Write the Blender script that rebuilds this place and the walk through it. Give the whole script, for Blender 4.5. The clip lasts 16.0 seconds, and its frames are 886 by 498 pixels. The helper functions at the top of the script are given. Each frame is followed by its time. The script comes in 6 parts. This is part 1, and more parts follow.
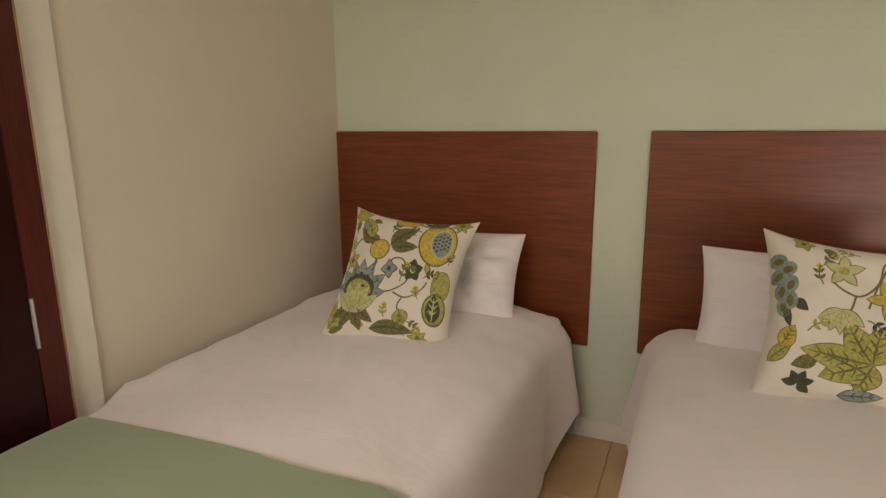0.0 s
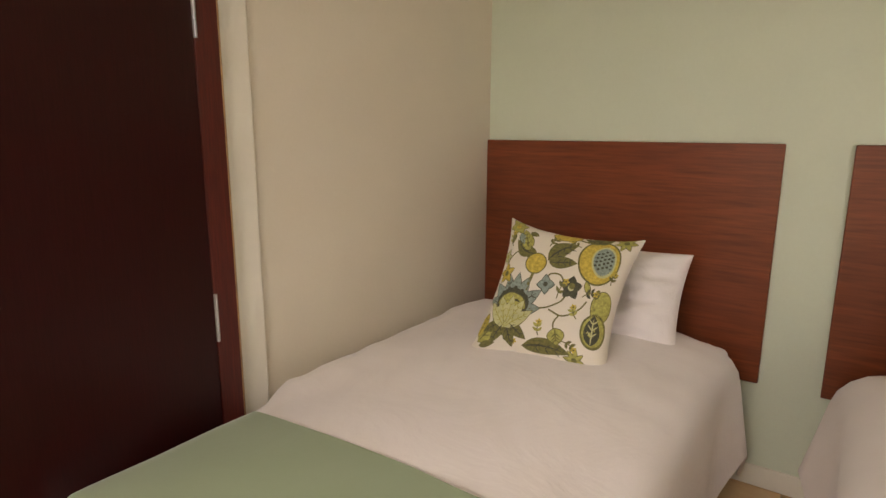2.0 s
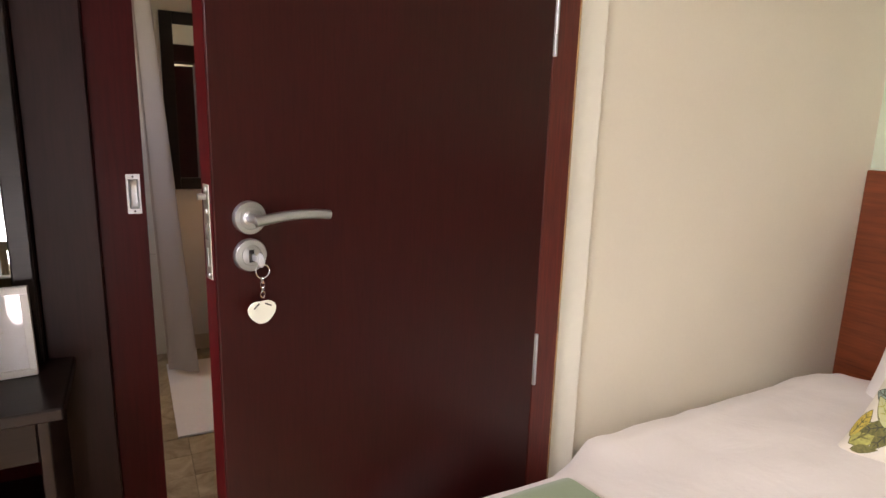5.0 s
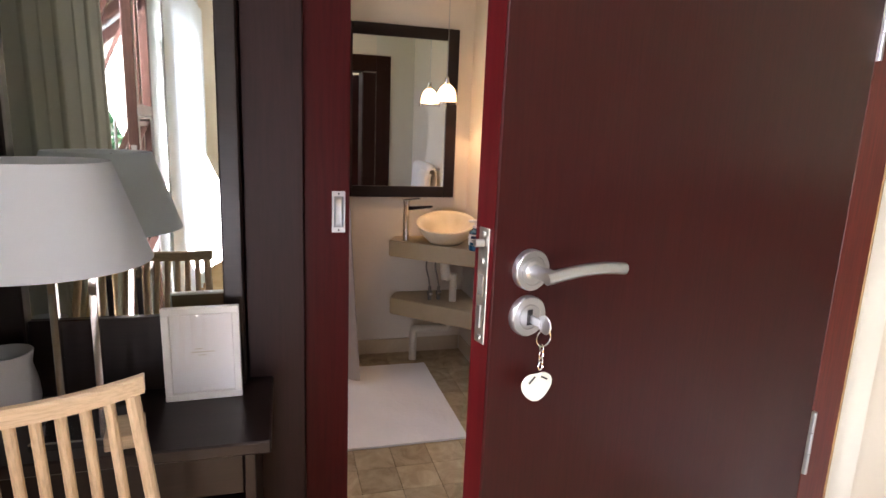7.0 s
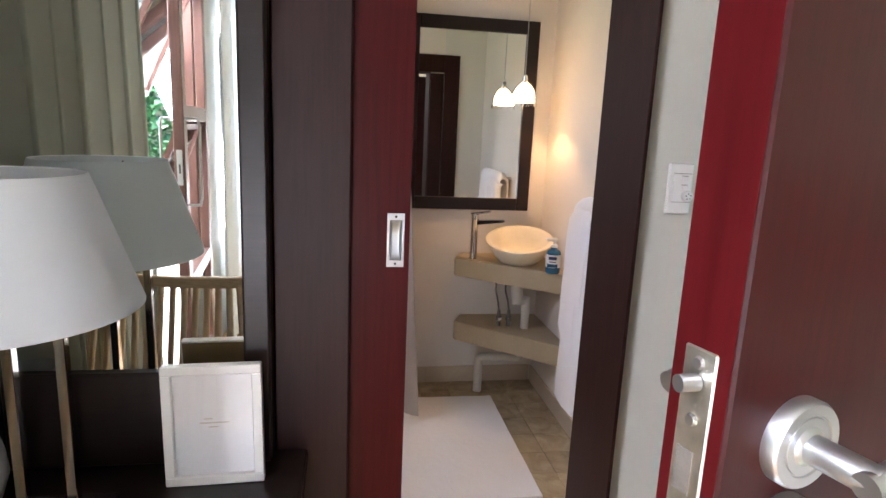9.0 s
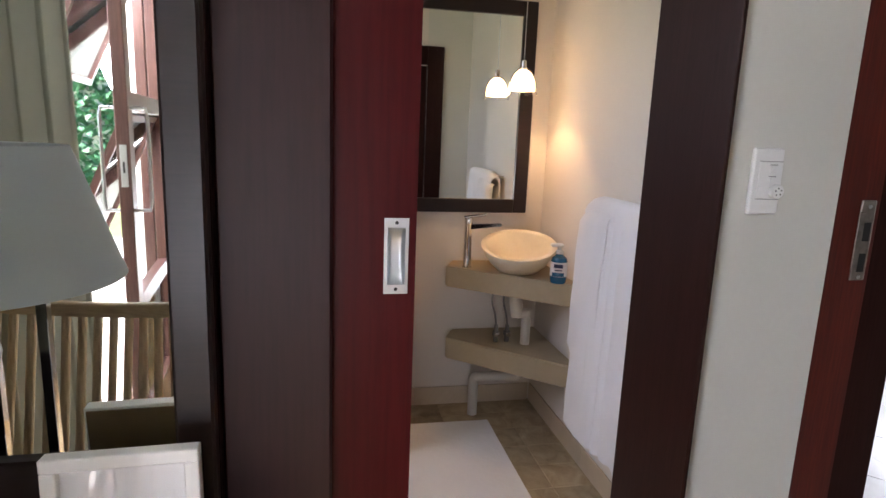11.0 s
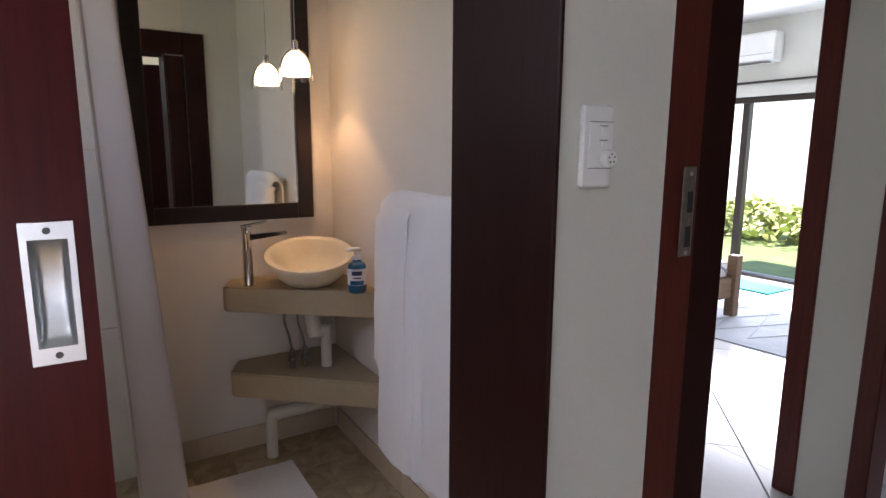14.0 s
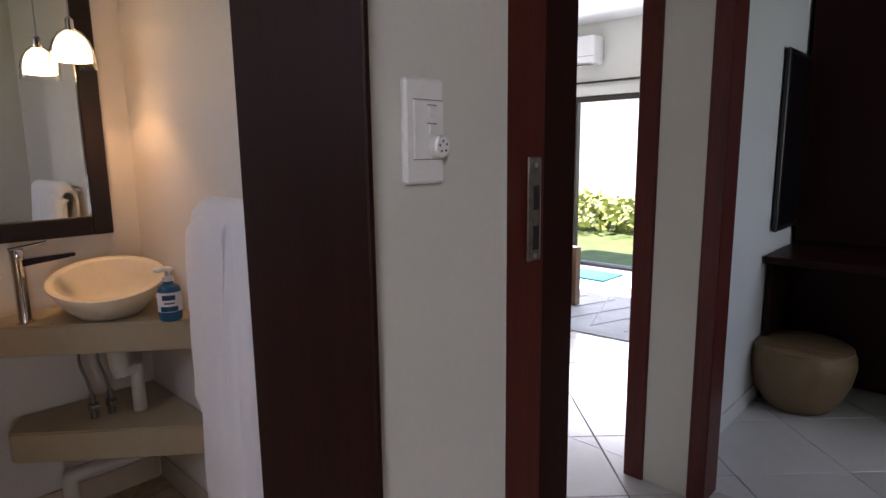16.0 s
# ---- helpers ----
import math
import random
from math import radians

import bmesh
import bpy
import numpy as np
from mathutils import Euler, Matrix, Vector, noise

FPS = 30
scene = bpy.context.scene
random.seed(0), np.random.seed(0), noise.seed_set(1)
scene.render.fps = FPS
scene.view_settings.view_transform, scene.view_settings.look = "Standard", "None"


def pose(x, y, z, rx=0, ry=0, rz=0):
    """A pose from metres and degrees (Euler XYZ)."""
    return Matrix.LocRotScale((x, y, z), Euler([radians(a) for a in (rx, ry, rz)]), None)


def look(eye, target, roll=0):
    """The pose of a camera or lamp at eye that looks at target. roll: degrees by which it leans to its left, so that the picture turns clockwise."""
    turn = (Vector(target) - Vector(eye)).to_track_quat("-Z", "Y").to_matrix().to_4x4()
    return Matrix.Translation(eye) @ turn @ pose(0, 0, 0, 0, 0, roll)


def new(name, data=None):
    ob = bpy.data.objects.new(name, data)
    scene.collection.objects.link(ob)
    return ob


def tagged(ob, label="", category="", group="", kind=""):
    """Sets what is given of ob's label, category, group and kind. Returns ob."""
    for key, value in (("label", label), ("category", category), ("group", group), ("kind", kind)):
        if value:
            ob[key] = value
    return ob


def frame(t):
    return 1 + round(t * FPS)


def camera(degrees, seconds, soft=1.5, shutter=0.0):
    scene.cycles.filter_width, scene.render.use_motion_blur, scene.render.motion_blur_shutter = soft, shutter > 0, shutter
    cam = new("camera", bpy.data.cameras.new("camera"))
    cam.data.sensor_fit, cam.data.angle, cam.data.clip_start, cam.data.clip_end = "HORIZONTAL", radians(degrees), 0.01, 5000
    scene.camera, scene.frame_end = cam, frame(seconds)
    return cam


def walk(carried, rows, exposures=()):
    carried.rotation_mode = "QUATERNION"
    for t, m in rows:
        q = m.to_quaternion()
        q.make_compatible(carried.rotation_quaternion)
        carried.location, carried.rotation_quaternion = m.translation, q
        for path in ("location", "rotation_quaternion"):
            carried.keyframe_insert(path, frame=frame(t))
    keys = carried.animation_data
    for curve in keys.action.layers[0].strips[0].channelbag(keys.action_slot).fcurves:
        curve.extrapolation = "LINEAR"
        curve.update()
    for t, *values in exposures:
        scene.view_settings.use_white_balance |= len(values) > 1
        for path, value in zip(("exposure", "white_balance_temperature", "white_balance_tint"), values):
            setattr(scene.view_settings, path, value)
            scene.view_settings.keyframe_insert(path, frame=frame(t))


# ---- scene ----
cam = camera(74.55, 16.0)
# seconds, eye x, y, z, yaw, pitch, roll
PATH = [
    (0, 0.1023, 0.0352, 1.3421, 23.865, -12.223, 0.418),
    (0.5, 0.0689, 0.0195, 1.3471, 26.662, -12.050, 0.257),
    (1, 0.0304, 0.0234, 1.3453, 29.236, -11.852, 0.111),
    (1.5, -0.0062, 0.0231, 1.3446, 32.251, -11.547, -0.182),
    (2, -0.0543, 0.0361, 1.3486, 35.681, -11.543, -0.224),
    (2.5, -0.0885, 0.0471, 1.3599, 40.372, -11.540, -0.238),
    (3, -0.1220, 0.0580, 1.3667, 44.699, -11.384, -0.428),
    (3.5, -0.1726, 0.0634, 1.3770, 48.787, -11.361, -0.763),
    (4, -0.2233, 0.0672, 1.3854, 53.034, -11.351, -1.048),
    (4.5, -0.2720, 0.0725, 1.3942, 57.597, -11.568, -1.401),
    (5, -0.3419, 0.0484, 1.3996, 62.074, -11.497, -1.708),
    (7.5, -0.6962, -0.0992, 1.4268, 76.954, -11.516, -2.465),
    (8, -0.7836, -0.0885, 1.4271, 78.728, -11.432, -2.682),
    (8.5, -0.8973, -0.0675, 1.4279, 80.190, -11.377, -2.541),
    (9, -1.0081, -0.0425, 1.4182, 81.087, -11.279, -2.484),
    (11.5, -1.4141, -0.0492, 1.3554, 76.495, -10.572, -1.912),
    (12, -1.4682, -0.0255, 1.3381, 73.275, -10.314, -1.656),
    (12.5, -1.5333, 0.0001, 1.3273, 69.820, -10.143, -1.380),
    (13, -1.5805, 0.0315, 1.3193, 66.058, -9.972, -1.054),
    (13.5, -1.6107, 0.0623, 1.3147, 61.694, -9.871, -0.742),
    (14, -1.6422, 0.0755, 1.3119, 58.237, -9.754, -0.354),
    (14.5, -1.6736, 0.1065, 1.3079, 55.045, -9.641, -0.020),
    (15, -1.6981, 0.1465, 1.3049, 51.617, -9.647, 0.219),
    (15.5, -1.7372, 0.1791, 1.3004, 47.935, -9.551, 0.500),
    (16, -1.7692, 0.2383, 1.2950, 43.611, -9.565, 0.716),
]
EXPOSURES = [(0.0, 0.70, 8600, 26), (2.5, 1.12, 8250, 26), (3.5, 1.40, 7900, 26), (5.0, 1.82, 7250, 27), (7.5, 2.54, 6500, 25), (9.0, 2.74, 6250, 21), (11.5, 2.40, 6250, 21), (12.0, 2.43, 6250, 22), (13.0, 2.30, 6200, 22), (14.0, 1.88, 6150, 23), (15.0, 1.66, 6200, 24), (16.0, 1.64, 6350, 26)]
walk(cam, [(t, pose(x, y, z, 90 + pitch, roll, yaw)) for t, x, y, z, yaw, pitch, roll in PATH], EXPOSURES)

# ---- light ----
world = bpy.data.worlds.new("sky")
scene.world = world
world.use_nodes = True
wn = world.node_tree
sky = wn.nodes.new("ShaderNodeTexSky")
sky.sky_type = "NISHITA"
sky.sun_disc = False
SUN_ELEVATION, SUN_AZIMUTH = 62.0, 215.0
sky.sun_elevation = radians(SUN_ELEVATION)
sky.sun_rotation = radians(SUN_AZIMUTH)
wn.links.new(sky.outputs[0], wn.nodes["Background"].inputs[0])
wn.nodes["Background"].inputs[1].default_value = 0.15
sun = new("sun", bpy.data.lights.new("sun", "SUN"))
sun.data.energy, sun.data.angle, sun.data.color = 5.0, radians(0.5), (1.0, 0.95, 0.86)
_a, _e = radians(SUN_AZIMUTH), radians(SUN_ELEVATION)
sun.matrix_world = look((Vector((math.sin(_a) * math.cos(_e), math.cos(_a) * math.cos(_e), math.sin(_e)))) * 30, (0, 0, 0))


def window_lamp(name, place, target, w, h, watts, colour=(0.93, 0.97, 1.0)):
    la = bpy.data.lights.new(name, "AREA")
    la.shape, la.size, la.size_y, la.energy, la.color = "RECTANGLE", w, h, watts, colour
    ob = new(name, la)
    ob.matrix_world = look(place, target)
    return ob


# daylight in the openings of the bedroom and the far bedroom
window_lamp("daylight_bedroom", (-0.35, -1.42, 2.42), (-0.75, 0.3, 0.7), 1.3, 0.7, 46)
window_lamp("daylight_side_window", (1.62, -0.97, 1.2), (0.9, 1.6, 2.5), 1.2, 2.0, 43)
# cool light on the towel, through a bathroom window that is assumed, not seen
window_lamp("daylight_bathroom", (-3.2, -0.98, 1.75), (-3.2, 0.5, 1.0), 0.75, 0.55, 1.1, (0.90, 0.95, 1.0))
window_lamp("daylight_far_bedroom", (-4.95, 5.93, 0.95), (-4.6, 3.0, 0.6), 1.9, 1.7, 50)
# added fill to brighten the study; no source is known there
window_lamp("fill_study", (0.30, 3.40, 1.4), (-2.0, 3.2, 0.6), 1.0, 1.0, 4)


# ---- materials ----
def shader(name):
    m = bpy.data.materials.new(name)
    m.use_nodes = True
    nt = m.node_tree
    return m, nt, nt.nodes["Principled BSDF"]


def mix_colour(nt, fac, a, b):
    n = nt.nodes.new("ShaderNodeMix")
    n.data_type = "RGBA"
    for sock, v in ((n.inputs[0], fac), (n.inputs[6], a), (n.inputs[7], b)):
        if hasattr(v, "is_linked"):
            nt.links.new(v, sock)
        else:
            sock.default_value = v
    return n.outputs[2]


def coords(nt, scale=(1, 1, 1), rot=(0, 0, 0)):
    tc = nt.nodes.new("ShaderNodeTexCoord")
    mp = nt.nodes.new("ShaderNodeMapping")
    mp.inputs["Scale"].default_value = scale
    mp.inputs["Rotation"].default_value = rot
    nt.links.new(tc.outputs["Object"], mp.inputs[0])
    return mp.outputs[0]


def noise_tex(nt, vec, scale, detail=4, rough=0.55, dist=0.0):
    n = nt.nodes.new("ShaderNodeTexNoise")
    n.inputs["Scale"].default_value = scale
    n.inputs["Detail"].default_value = detail
    n.inputs["Roughness"].default_value = rough
    n.inputs["Distortion"].default_value = dist
    nt.links.new(vec, n.inputs["Vector"])
    return n.outputs["Fac"]


def ramp(nt, fac, lo, hi):
    n = nt.nodes.new("ShaderNodeMapRange")
    n.inputs["From Min"].default_value, n.inputs["From Max"].default_value = lo, hi
    nt.links.new(fac, n.inputs["Value"])
    return n.outputs["Result"]


def add_bump(nt, b, fac, strength, dist=0.002):
    n = nt.nodes.new("ShaderNodeBump")
    n.inputs["Strength"].default_value, n.inputs["Distance"].default_value = strength, dist
    nt.links.new(fac, n.inputs["Height"])
    if b.inputs["Normal"].is_linked:
        nt.links.new(b.inputs["Normal"].links[0].from_socket, n.inputs["Normal"])
    nt.links.new(n.outputs[0], b.inputs["Normal"])


def c4(c, k=1.0):
    return (c[0] * k, c[1] * k, c[2] * k, 1)


def plain(name, colour, rough=0.5, metal=0.0, var=0.12, scale=6, grain=120, bump=0.15, coat=0.0, spec=0.5):
    """A surface with a broad unevenness, a fine grain and a little relief."""
    m, nt, b = shader(name)
    v = coords(nt)
    big = noise_tex(nt, v, scale, 3)
    fine = noise_tex(nt, v, grain, 3)
    col = mix_colour(nt, ramp(nt, big, 0.3, 0.7), c4(colour, 1 - var), c4(colour, 1 + var * 0.6))
    col = mix_colour(nt, 0.12, col, mix_colour(nt, fine, c4(colour, 0.75), c4(colour, 1.15)))
    nt.links.new(col, b.inputs["Base Color"])
    r = nt.nodes.new("ShaderNodeMapRange")
    r.inputs["To Min"].default_value, r.inputs["To Max"].default_value = max(rough - 0.07, 0.02), min(rough + 0.07, 1)
    nt.links.new(big, r.inputs["Value"])
    nt.links.new(r.outputs[0], b.inputs["Roughness"])
    b.inputs["Metallic"].default_value = metal
    b.inputs["Coat Weight"].default_value = coat
    b.inputs["Coat Roughness"].default_value = 0.15
    b.inputs["Specular IOR Level"].default_value = spec
    if bump:
        add_bump(nt, b, fine, bump, 0.001)
    return m


def wood(name, dark, light, axis="x", rough=0.35, grain=1.0, coat=0.0, bump=0.08, spec=0.4):
    """Wood with long streaks along one axis of the object."""
    m, nt, b = shader(name)
    long, cross = 1.2 * grain, 22.0 * grain
    s = {"x": (long, cross, cross), "y": (cross, long, cross), "z": (cross, cross, long)}[axis]
    v = coords(nt, s)
    streak = noise_tex(nt, v, 1.6, 6, 0.65, 0.6)
    s2 = tuple(k * 5 for k in s)
    fine = noise_tex(nt, coords(nt, s2), 2.0, 4, 0.6)
    broad = noise_tex(nt, coords(nt), 2.2, 2)
    col = mix_colour(nt, ramp(nt, streak, 0.3, 0.72), c4(dark), c4(light))
    col = mix_colour(nt, ramp(nt, fine, 0.42, 0.75), col, c4(dark, 0.75))
    mul = mix_colour(nt, ramp(nt, broad, 0.1, 0.9), c4((0.88, 0.88, 0.88)), c4((1.1, 1.1, 1.1)))
    mm = nt.nodes.new("ShaderNodeMix")
    mm.data_type, mm.blend_type = "RGBA", "MULTIPLY"
    mm.inputs[0].default_value = 1
    nt.links.new(col, mm.inputs[6])
    nt.links.new(mul, mm.inputs[7])
    nt.links.new(mm.outputs[2], b.inputs["Base Color"])
    rr = nt.nodes.new("ShaderNodeMapRange")
    rr.inputs["To Min"].default_value, rr.inputs["To Max"].default_value = rough - 0.08, rough + 0.1
    nt.links.new(broad, rr.inputs["Value"])
    nt.links.new(rr.outputs[0], b.inputs["Roughness"])
    b.inputs["Coat Weight"].default_value = coat
    b.inputs["Coat Roughness"].default_value = 0.2
    b.inputs["Specular IOR Level"].default_value = spec
    add_bump(nt, b, fine, bump, 0.001)
    return m


def fabric(name, colour, weave=700, rough=0.9, wrinkle=0.25, wscale=5.0, var=0.06, sheen=0.2):
    m, nt, b = shader(name)
    v = coords(nt)
    w = noise_tex(nt, coords(nt, (1, 1, 1)), weave, 2)
    big = noise_tex(nt, v, wscale, 5, 0.6, 0.8)
    soft = noise_tex(nt, v, 1.7, 2)
    col = mix_colour(nt, ramp(nt, soft, 0.3, 0.7), c4(colour, 1 - var), c4(colour, 1 + var))
    col = mix_colour(nt, 0.15, col, mix_colour(nt, w, c4(colour, 0.75), c4(colour, 1.1)))
    nt.links.new(col, b.inputs["Base Color"])
    b.inputs["Roughness"].default_value = rough
    b.inputs["Sheen Weight"].default_value = sheen
    b.inputs["Specular IOR Level"].default_value = 0.2
    add_bump(nt, b, big, wrinkle, 0.012)
    add_bump(nt, b, w, 0.12, 0.0006)
    return m


def thin_cloth(m, share):
    """Let light through a cloth."""
    nt = m.node_tree
    b = nt.nodes["Principled BSDF"]
    o = nt.nodes["Material Output"]
    tr = nt.nodes.new("ShaderNodeBsdfTranslucent")
    tr.inputs["Color"].default_value = (0.78, 0.85, 0.92, 1)
    mx = nt.nodes.new("ShaderNodeMixShader")
    mx.inputs[0].default_value = share
    nt.links.new(b.outputs[0], mx.inputs[1])
    nt.links.new(tr.outputs[0], mx.inputs[2])
    nt.links.new(mx.outputs[0], o.inputs["Surface"])


def tile_mat(name, a, bcol, rough=0.25, scale=3.0, var=0.1, bump=0.05):
    """Tile or stone: clouded between two tones, each piece a little different."""
    m, nt, b = shader(name)
    tc = nt.nodes.new("ShaderNodeTexCoord")
    oi = nt.nodes.new("ShaderNodeObjectInfo")
    off = nt.nodes.new("ShaderNodeVectorMath")
    off.operation = "SCALE"
    comb = nt.nodes.new("ShaderNodeCombineXYZ")
    for i in range(3):
        nt.links.new(oi.outputs["Random"], comb.inputs[i])
    nt.links.new(comb.outputs[0], off.inputs[0])
    off.inputs["Scale"].default_value = 37.0
    add = nt.nodes.new("ShaderNodeVectorMath")
    nt.links.new(tc.outputs["Object"], add.inputs[0])
    nt.links.new(off.outputs[0], add.inputs[1])
    cloud = noise_tex(nt, add.outputs[0], scale, 6, 0.62, 1.2)
    fine = noise_tex(nt, add.outputs[0], scale * 14, 4)
    col = mix_colour(nt, ramp(nt, cloud, 0.32, 0.68), c4(a), c4(bcol))
    col = mix_colour(nt, 0.18, col, mix_colour(nt, fine, c4(a, 0.7), c4(bcol, 1.1)))
    mm = nt.nodes.new("ShaderNodeMix")
    mm.data_type, mm.blend_type = "RGBA", "MULTIPLY"
    mm.inputs[0].default_value = 1
    nt.links.new(col, mm.inputs[6])
    nt.links.new(mix_colour(nt, oi.outputs["Random"], c4((1 - var,) * 3), c4((1 + var * 0.4,) * 3)), mm.inputs[7])
    nt.links.new(mm.outputs[2], b.inputs["Base Color"])
    b.inputs["Roughness"].default_value = rough
    add_bump(nt, b, fine, bump, 0.001)
    return m


def glass(name, colour=(1, 1, 1), rough=0.0):
    m, nt, b = shader(name)
    b.inputs["Base Color"].default_value = c4(colour)
    b.inputs["Transmission Weight"].default_value = 1
    b.inputs["Roughness"].default_value = rough
    b.inputs["IOR"].default_value = 1.45
    return m


def glowing(name, colour, strength, base=(0.9, 0.9, 0.9)):
    m, nt, b = shader(name)
    b.inputs["Base Color"].default_value = c4(base)
    b.inputs["Emission Color"].default_value = c4(colour)
    b.inputs["Emission Strength"].default_value = strength
    b.inputs["Roughness"].default_value = 0.3
    return m


M_BEIGE = plain("beige_wall_paint", (0.69, 0.63, 0.505), 0.6, var=0.05, scale=1.6, grain=90, bump=0.12)
M_GREEN = plain("pale_green_wall_paint", (0.60, 0.665, 0.52), 0.6, var=0.05, scale=1.6, grain=90, bump=0.12)
M_WHITE = plain("off_white_wall_paint", (0.64, 0.635, 0.575), 0.6, var=0.04, scale=1.6, grain=90, bump=0.12)
M_BATH = plain("cream_bathroom_paint", (0.74, 0.68, 0.60), 0.6, var=0.05, scale=1.6, grain=80, bump=0.18)
M_BLUE = plain("cool_white_wall_paint", (0.66, 0.69, 0.71), 0.6, var=0.04, scale=1.6, grain=90, bump=0.1)
M_TRIM = plain("cream_gloss_trim", (0.74, 0.71, 0.60), 0.4, var=0.04, scale=8, grain=60, bump=0.05)
M_CEIL = plain("white_ceiling_paint", (0.80, 0.80, 0.78), 0.7, var=0.03)
M_DOOR = wood("dark_mahogany_door", (0.0285, 0.0032, 0.0032), (0.037, 0.0045, 0.0043), "z", 0.36, 1.0, 0.0, 0.01, 0.19)
M_FRAME = wood("red_mahogany_frame", (0.070, 0.0085, 0.0058), (0.120, 0.0165, 0.0100), "z", 0.36, 1.0, 0.0, 0.05)
M_ESPRESSO = wood("espresso_veneer", (0.022, 0.0068, 0.0055), (0.031, 0.0098, 0.0080), "z", 0.40, 1.0, 0.0, 0.01, 0.12)
M_BOARD = wood("brown_veneer_board", (0.023, 0.0066, 0.0068), (0.029, 0.0088, 0.0088), "z", 0.42, 0.6, 0.0, 0.005, 0.24)
M_SLIDE = wood("red_stained_sliding_door", (0.050, 0.0031, 0.0040), (0.062, 0.0043, 0.0054), "z", 0.36, 0.4, 0.0, 0.004, 0.13)
M_HEAD = wood("mahogany_laminate", (0.165, 0.034, 0.011), (0.265, 0.064, 0.021), "x", 0.34, 0.5, 0.0, 0.01, 0.45)
M_DESK = wood("espresso_desk_veneer", (0.012, 0.0062, 0.0055), (0.020, 0.0105, 0.0092), "y", 0.32, 1.0, 0.0, 0.02, 0.35)
M_PINE = wood("pale_ash_wood", (0.60, 0.44, 0.27), (0.67, 0.51, 0.34), "z", 0.45, 1.0, 0.0, 0.03)
M_PALE = wood("pale_ash_rail", (0.60, 0.44, 0.27), (0.67, 0.51, 0.34), "y", 0.45, 1.0, 0.0, 0.03)
M_LEG = plain("dark_polished_nickel", (0.66, 0.66, 0.68), 0.06, 1.0, 0.04, 20, 300, 0.0)
M_SHEET = fabric("white_cotton", (0.84, 0.79, 0.75), 800, wrinkle=0.5, wscale=4.0)
M_PILLOW = fabric("white_pillow_cotton", (0.84, 0.80, 0.77), 800, wrinkle=0.8, wscale=8.0)
M_BLANKET = fabric("sage_green_blanket", (0.245, 0.315, 0.185), 500, wrinkle=0.12, wscale=5.0, var=0.08, sheen=0.4)
M_LINEN = fabric("natural_linen", (0.74, 0.69, 0.58), 420, wrinkle=0.15, wscale=7.0)
M_TOWEL = fabric("white_terry_towel", (0.84, 0.83, 0.84), 260, wrinkle=0.25, wscale=14.0, sheen=0.5)
M_MAT = fabric("white_bath_mat", (0.80, 0.78, 0.78), 200, wrinkle=0.3, wscale=20.0)
M_SHOWER = fabric("greige_shower_curtain", (0.46, 0.40, 0.36), 500, wrinkle=0.1)
M_CURTAIN = fabric("olive_grey_curtain", (0.38, 0.38, 0.32), 600, wrinkle=0.06)
M_SHEER = fabric("white_sheer_curtain", (0.82, 0.85, 0.86), 600, wrinkle=0.05)
thin_cloth(M_SHEER, 0.30)
M_FRENCH = wood("sunlit_red_brown_wood", (0.085, 0.038, 0.029), (0.135, 0.064, 0.050), "z", 0.4, 1.0, 0.0, 0.03, 0.4)
M_HOSE = plain("dull_braided_steel", (0.20, 0.19, 0.17), 0.4, 0.8, 0.1)
M_SHADE = fabric("white_lampshade_linen", (0.77, 0.81, 0.85), 500, wrinkle=0.0)
thin_cloth(M_SHADE, 0.28)
M_STEEL = plain("brushed_steel", (0.50, 0.51, 0.52), 0.36, 1.0, 0.06, 20, 300, 0.06)
M_CHROME = plain("chrome", (0.62, 0.61, 0.60), 0.09, 1.0, 0.03, 20, 300, 0.0)
M_STRIKE = plain("painted_strike_plate", (0.24, 0.215, 0.19), 0.5, 0.7, 0.35, 60, 300, 0.3)
M_BRASSY = plain("worn_zinc_plate", (0.55, 0.53, 0.47), 0.4, 1.0, 0.25, 60, 300, 0.2)
M_STONE = tile_mat("sand_plaster_shelf", (0.40, 0.32, 0.20), (0.46, 0.375, 0.245), 0.45, 3.5, 0.0, 0.08)
M_BASIN = tile_mat("cream_stone_basin", (0.76, 0.66, 0.48), (0.82, 0.73, 0.56), 0.3, 6.0, 0.0, 0.03)
M_TRAV = tile_mat("travertine_floor_tile", (0.30, 0.22, 0.125), (0.56, 0.45, 0.29), 0.24, 9.0, 0.20, 0.12)
M_HONEY = tile_mat("honey_floor_tile", (0.60, 0.38, 0.18), (0.70, 0.48, 0.26), 0.2, 3.0, 0.1, 0.04)
M_WTILE = tile_mat("white_ceramic_floor_tile", (0.62, 0.62, 0.62), (0.70, 0.70, 0.71), 0.18, 2.0, 0.06, 0.03)
M_WALLTILE = tile_mat("white_glazed_wall_tile", (0.74, 0.73, 0.68), (0.79, 0.78, 0.73), 0.12, 2.0, 0.05, 0.03)
M_SKIRT = tile_mat("beige_skirting_tile", (0.52, 0.41, 0.28), (0.62, 0.51, 0.37), 0.3, 3.0, 0.08, 0.05)
M_GROUT = plain("grey_grout", (0.20, 0.19, 0.18), 0.9, var=0.2, scale=10)
M_SGROUT = plain("sand_grout", (0.42, 0.33, 0.21), 0.9, var=0.2, scale=10)
M_PLASTIC = plain("white_plastic", (0.80, 0.80, 0.78), 0.3, var=0.02, bump=0.0)
M_PIPE = plain("white_pvc_pipe", (0.60, 0.56, 0.48), 0.35, var=0.05, bump=0.0)
M_BLACK = plain("black_plastic", (0.012, 0.012, 0.013), 0.3, var=0.05, bump=0.0)
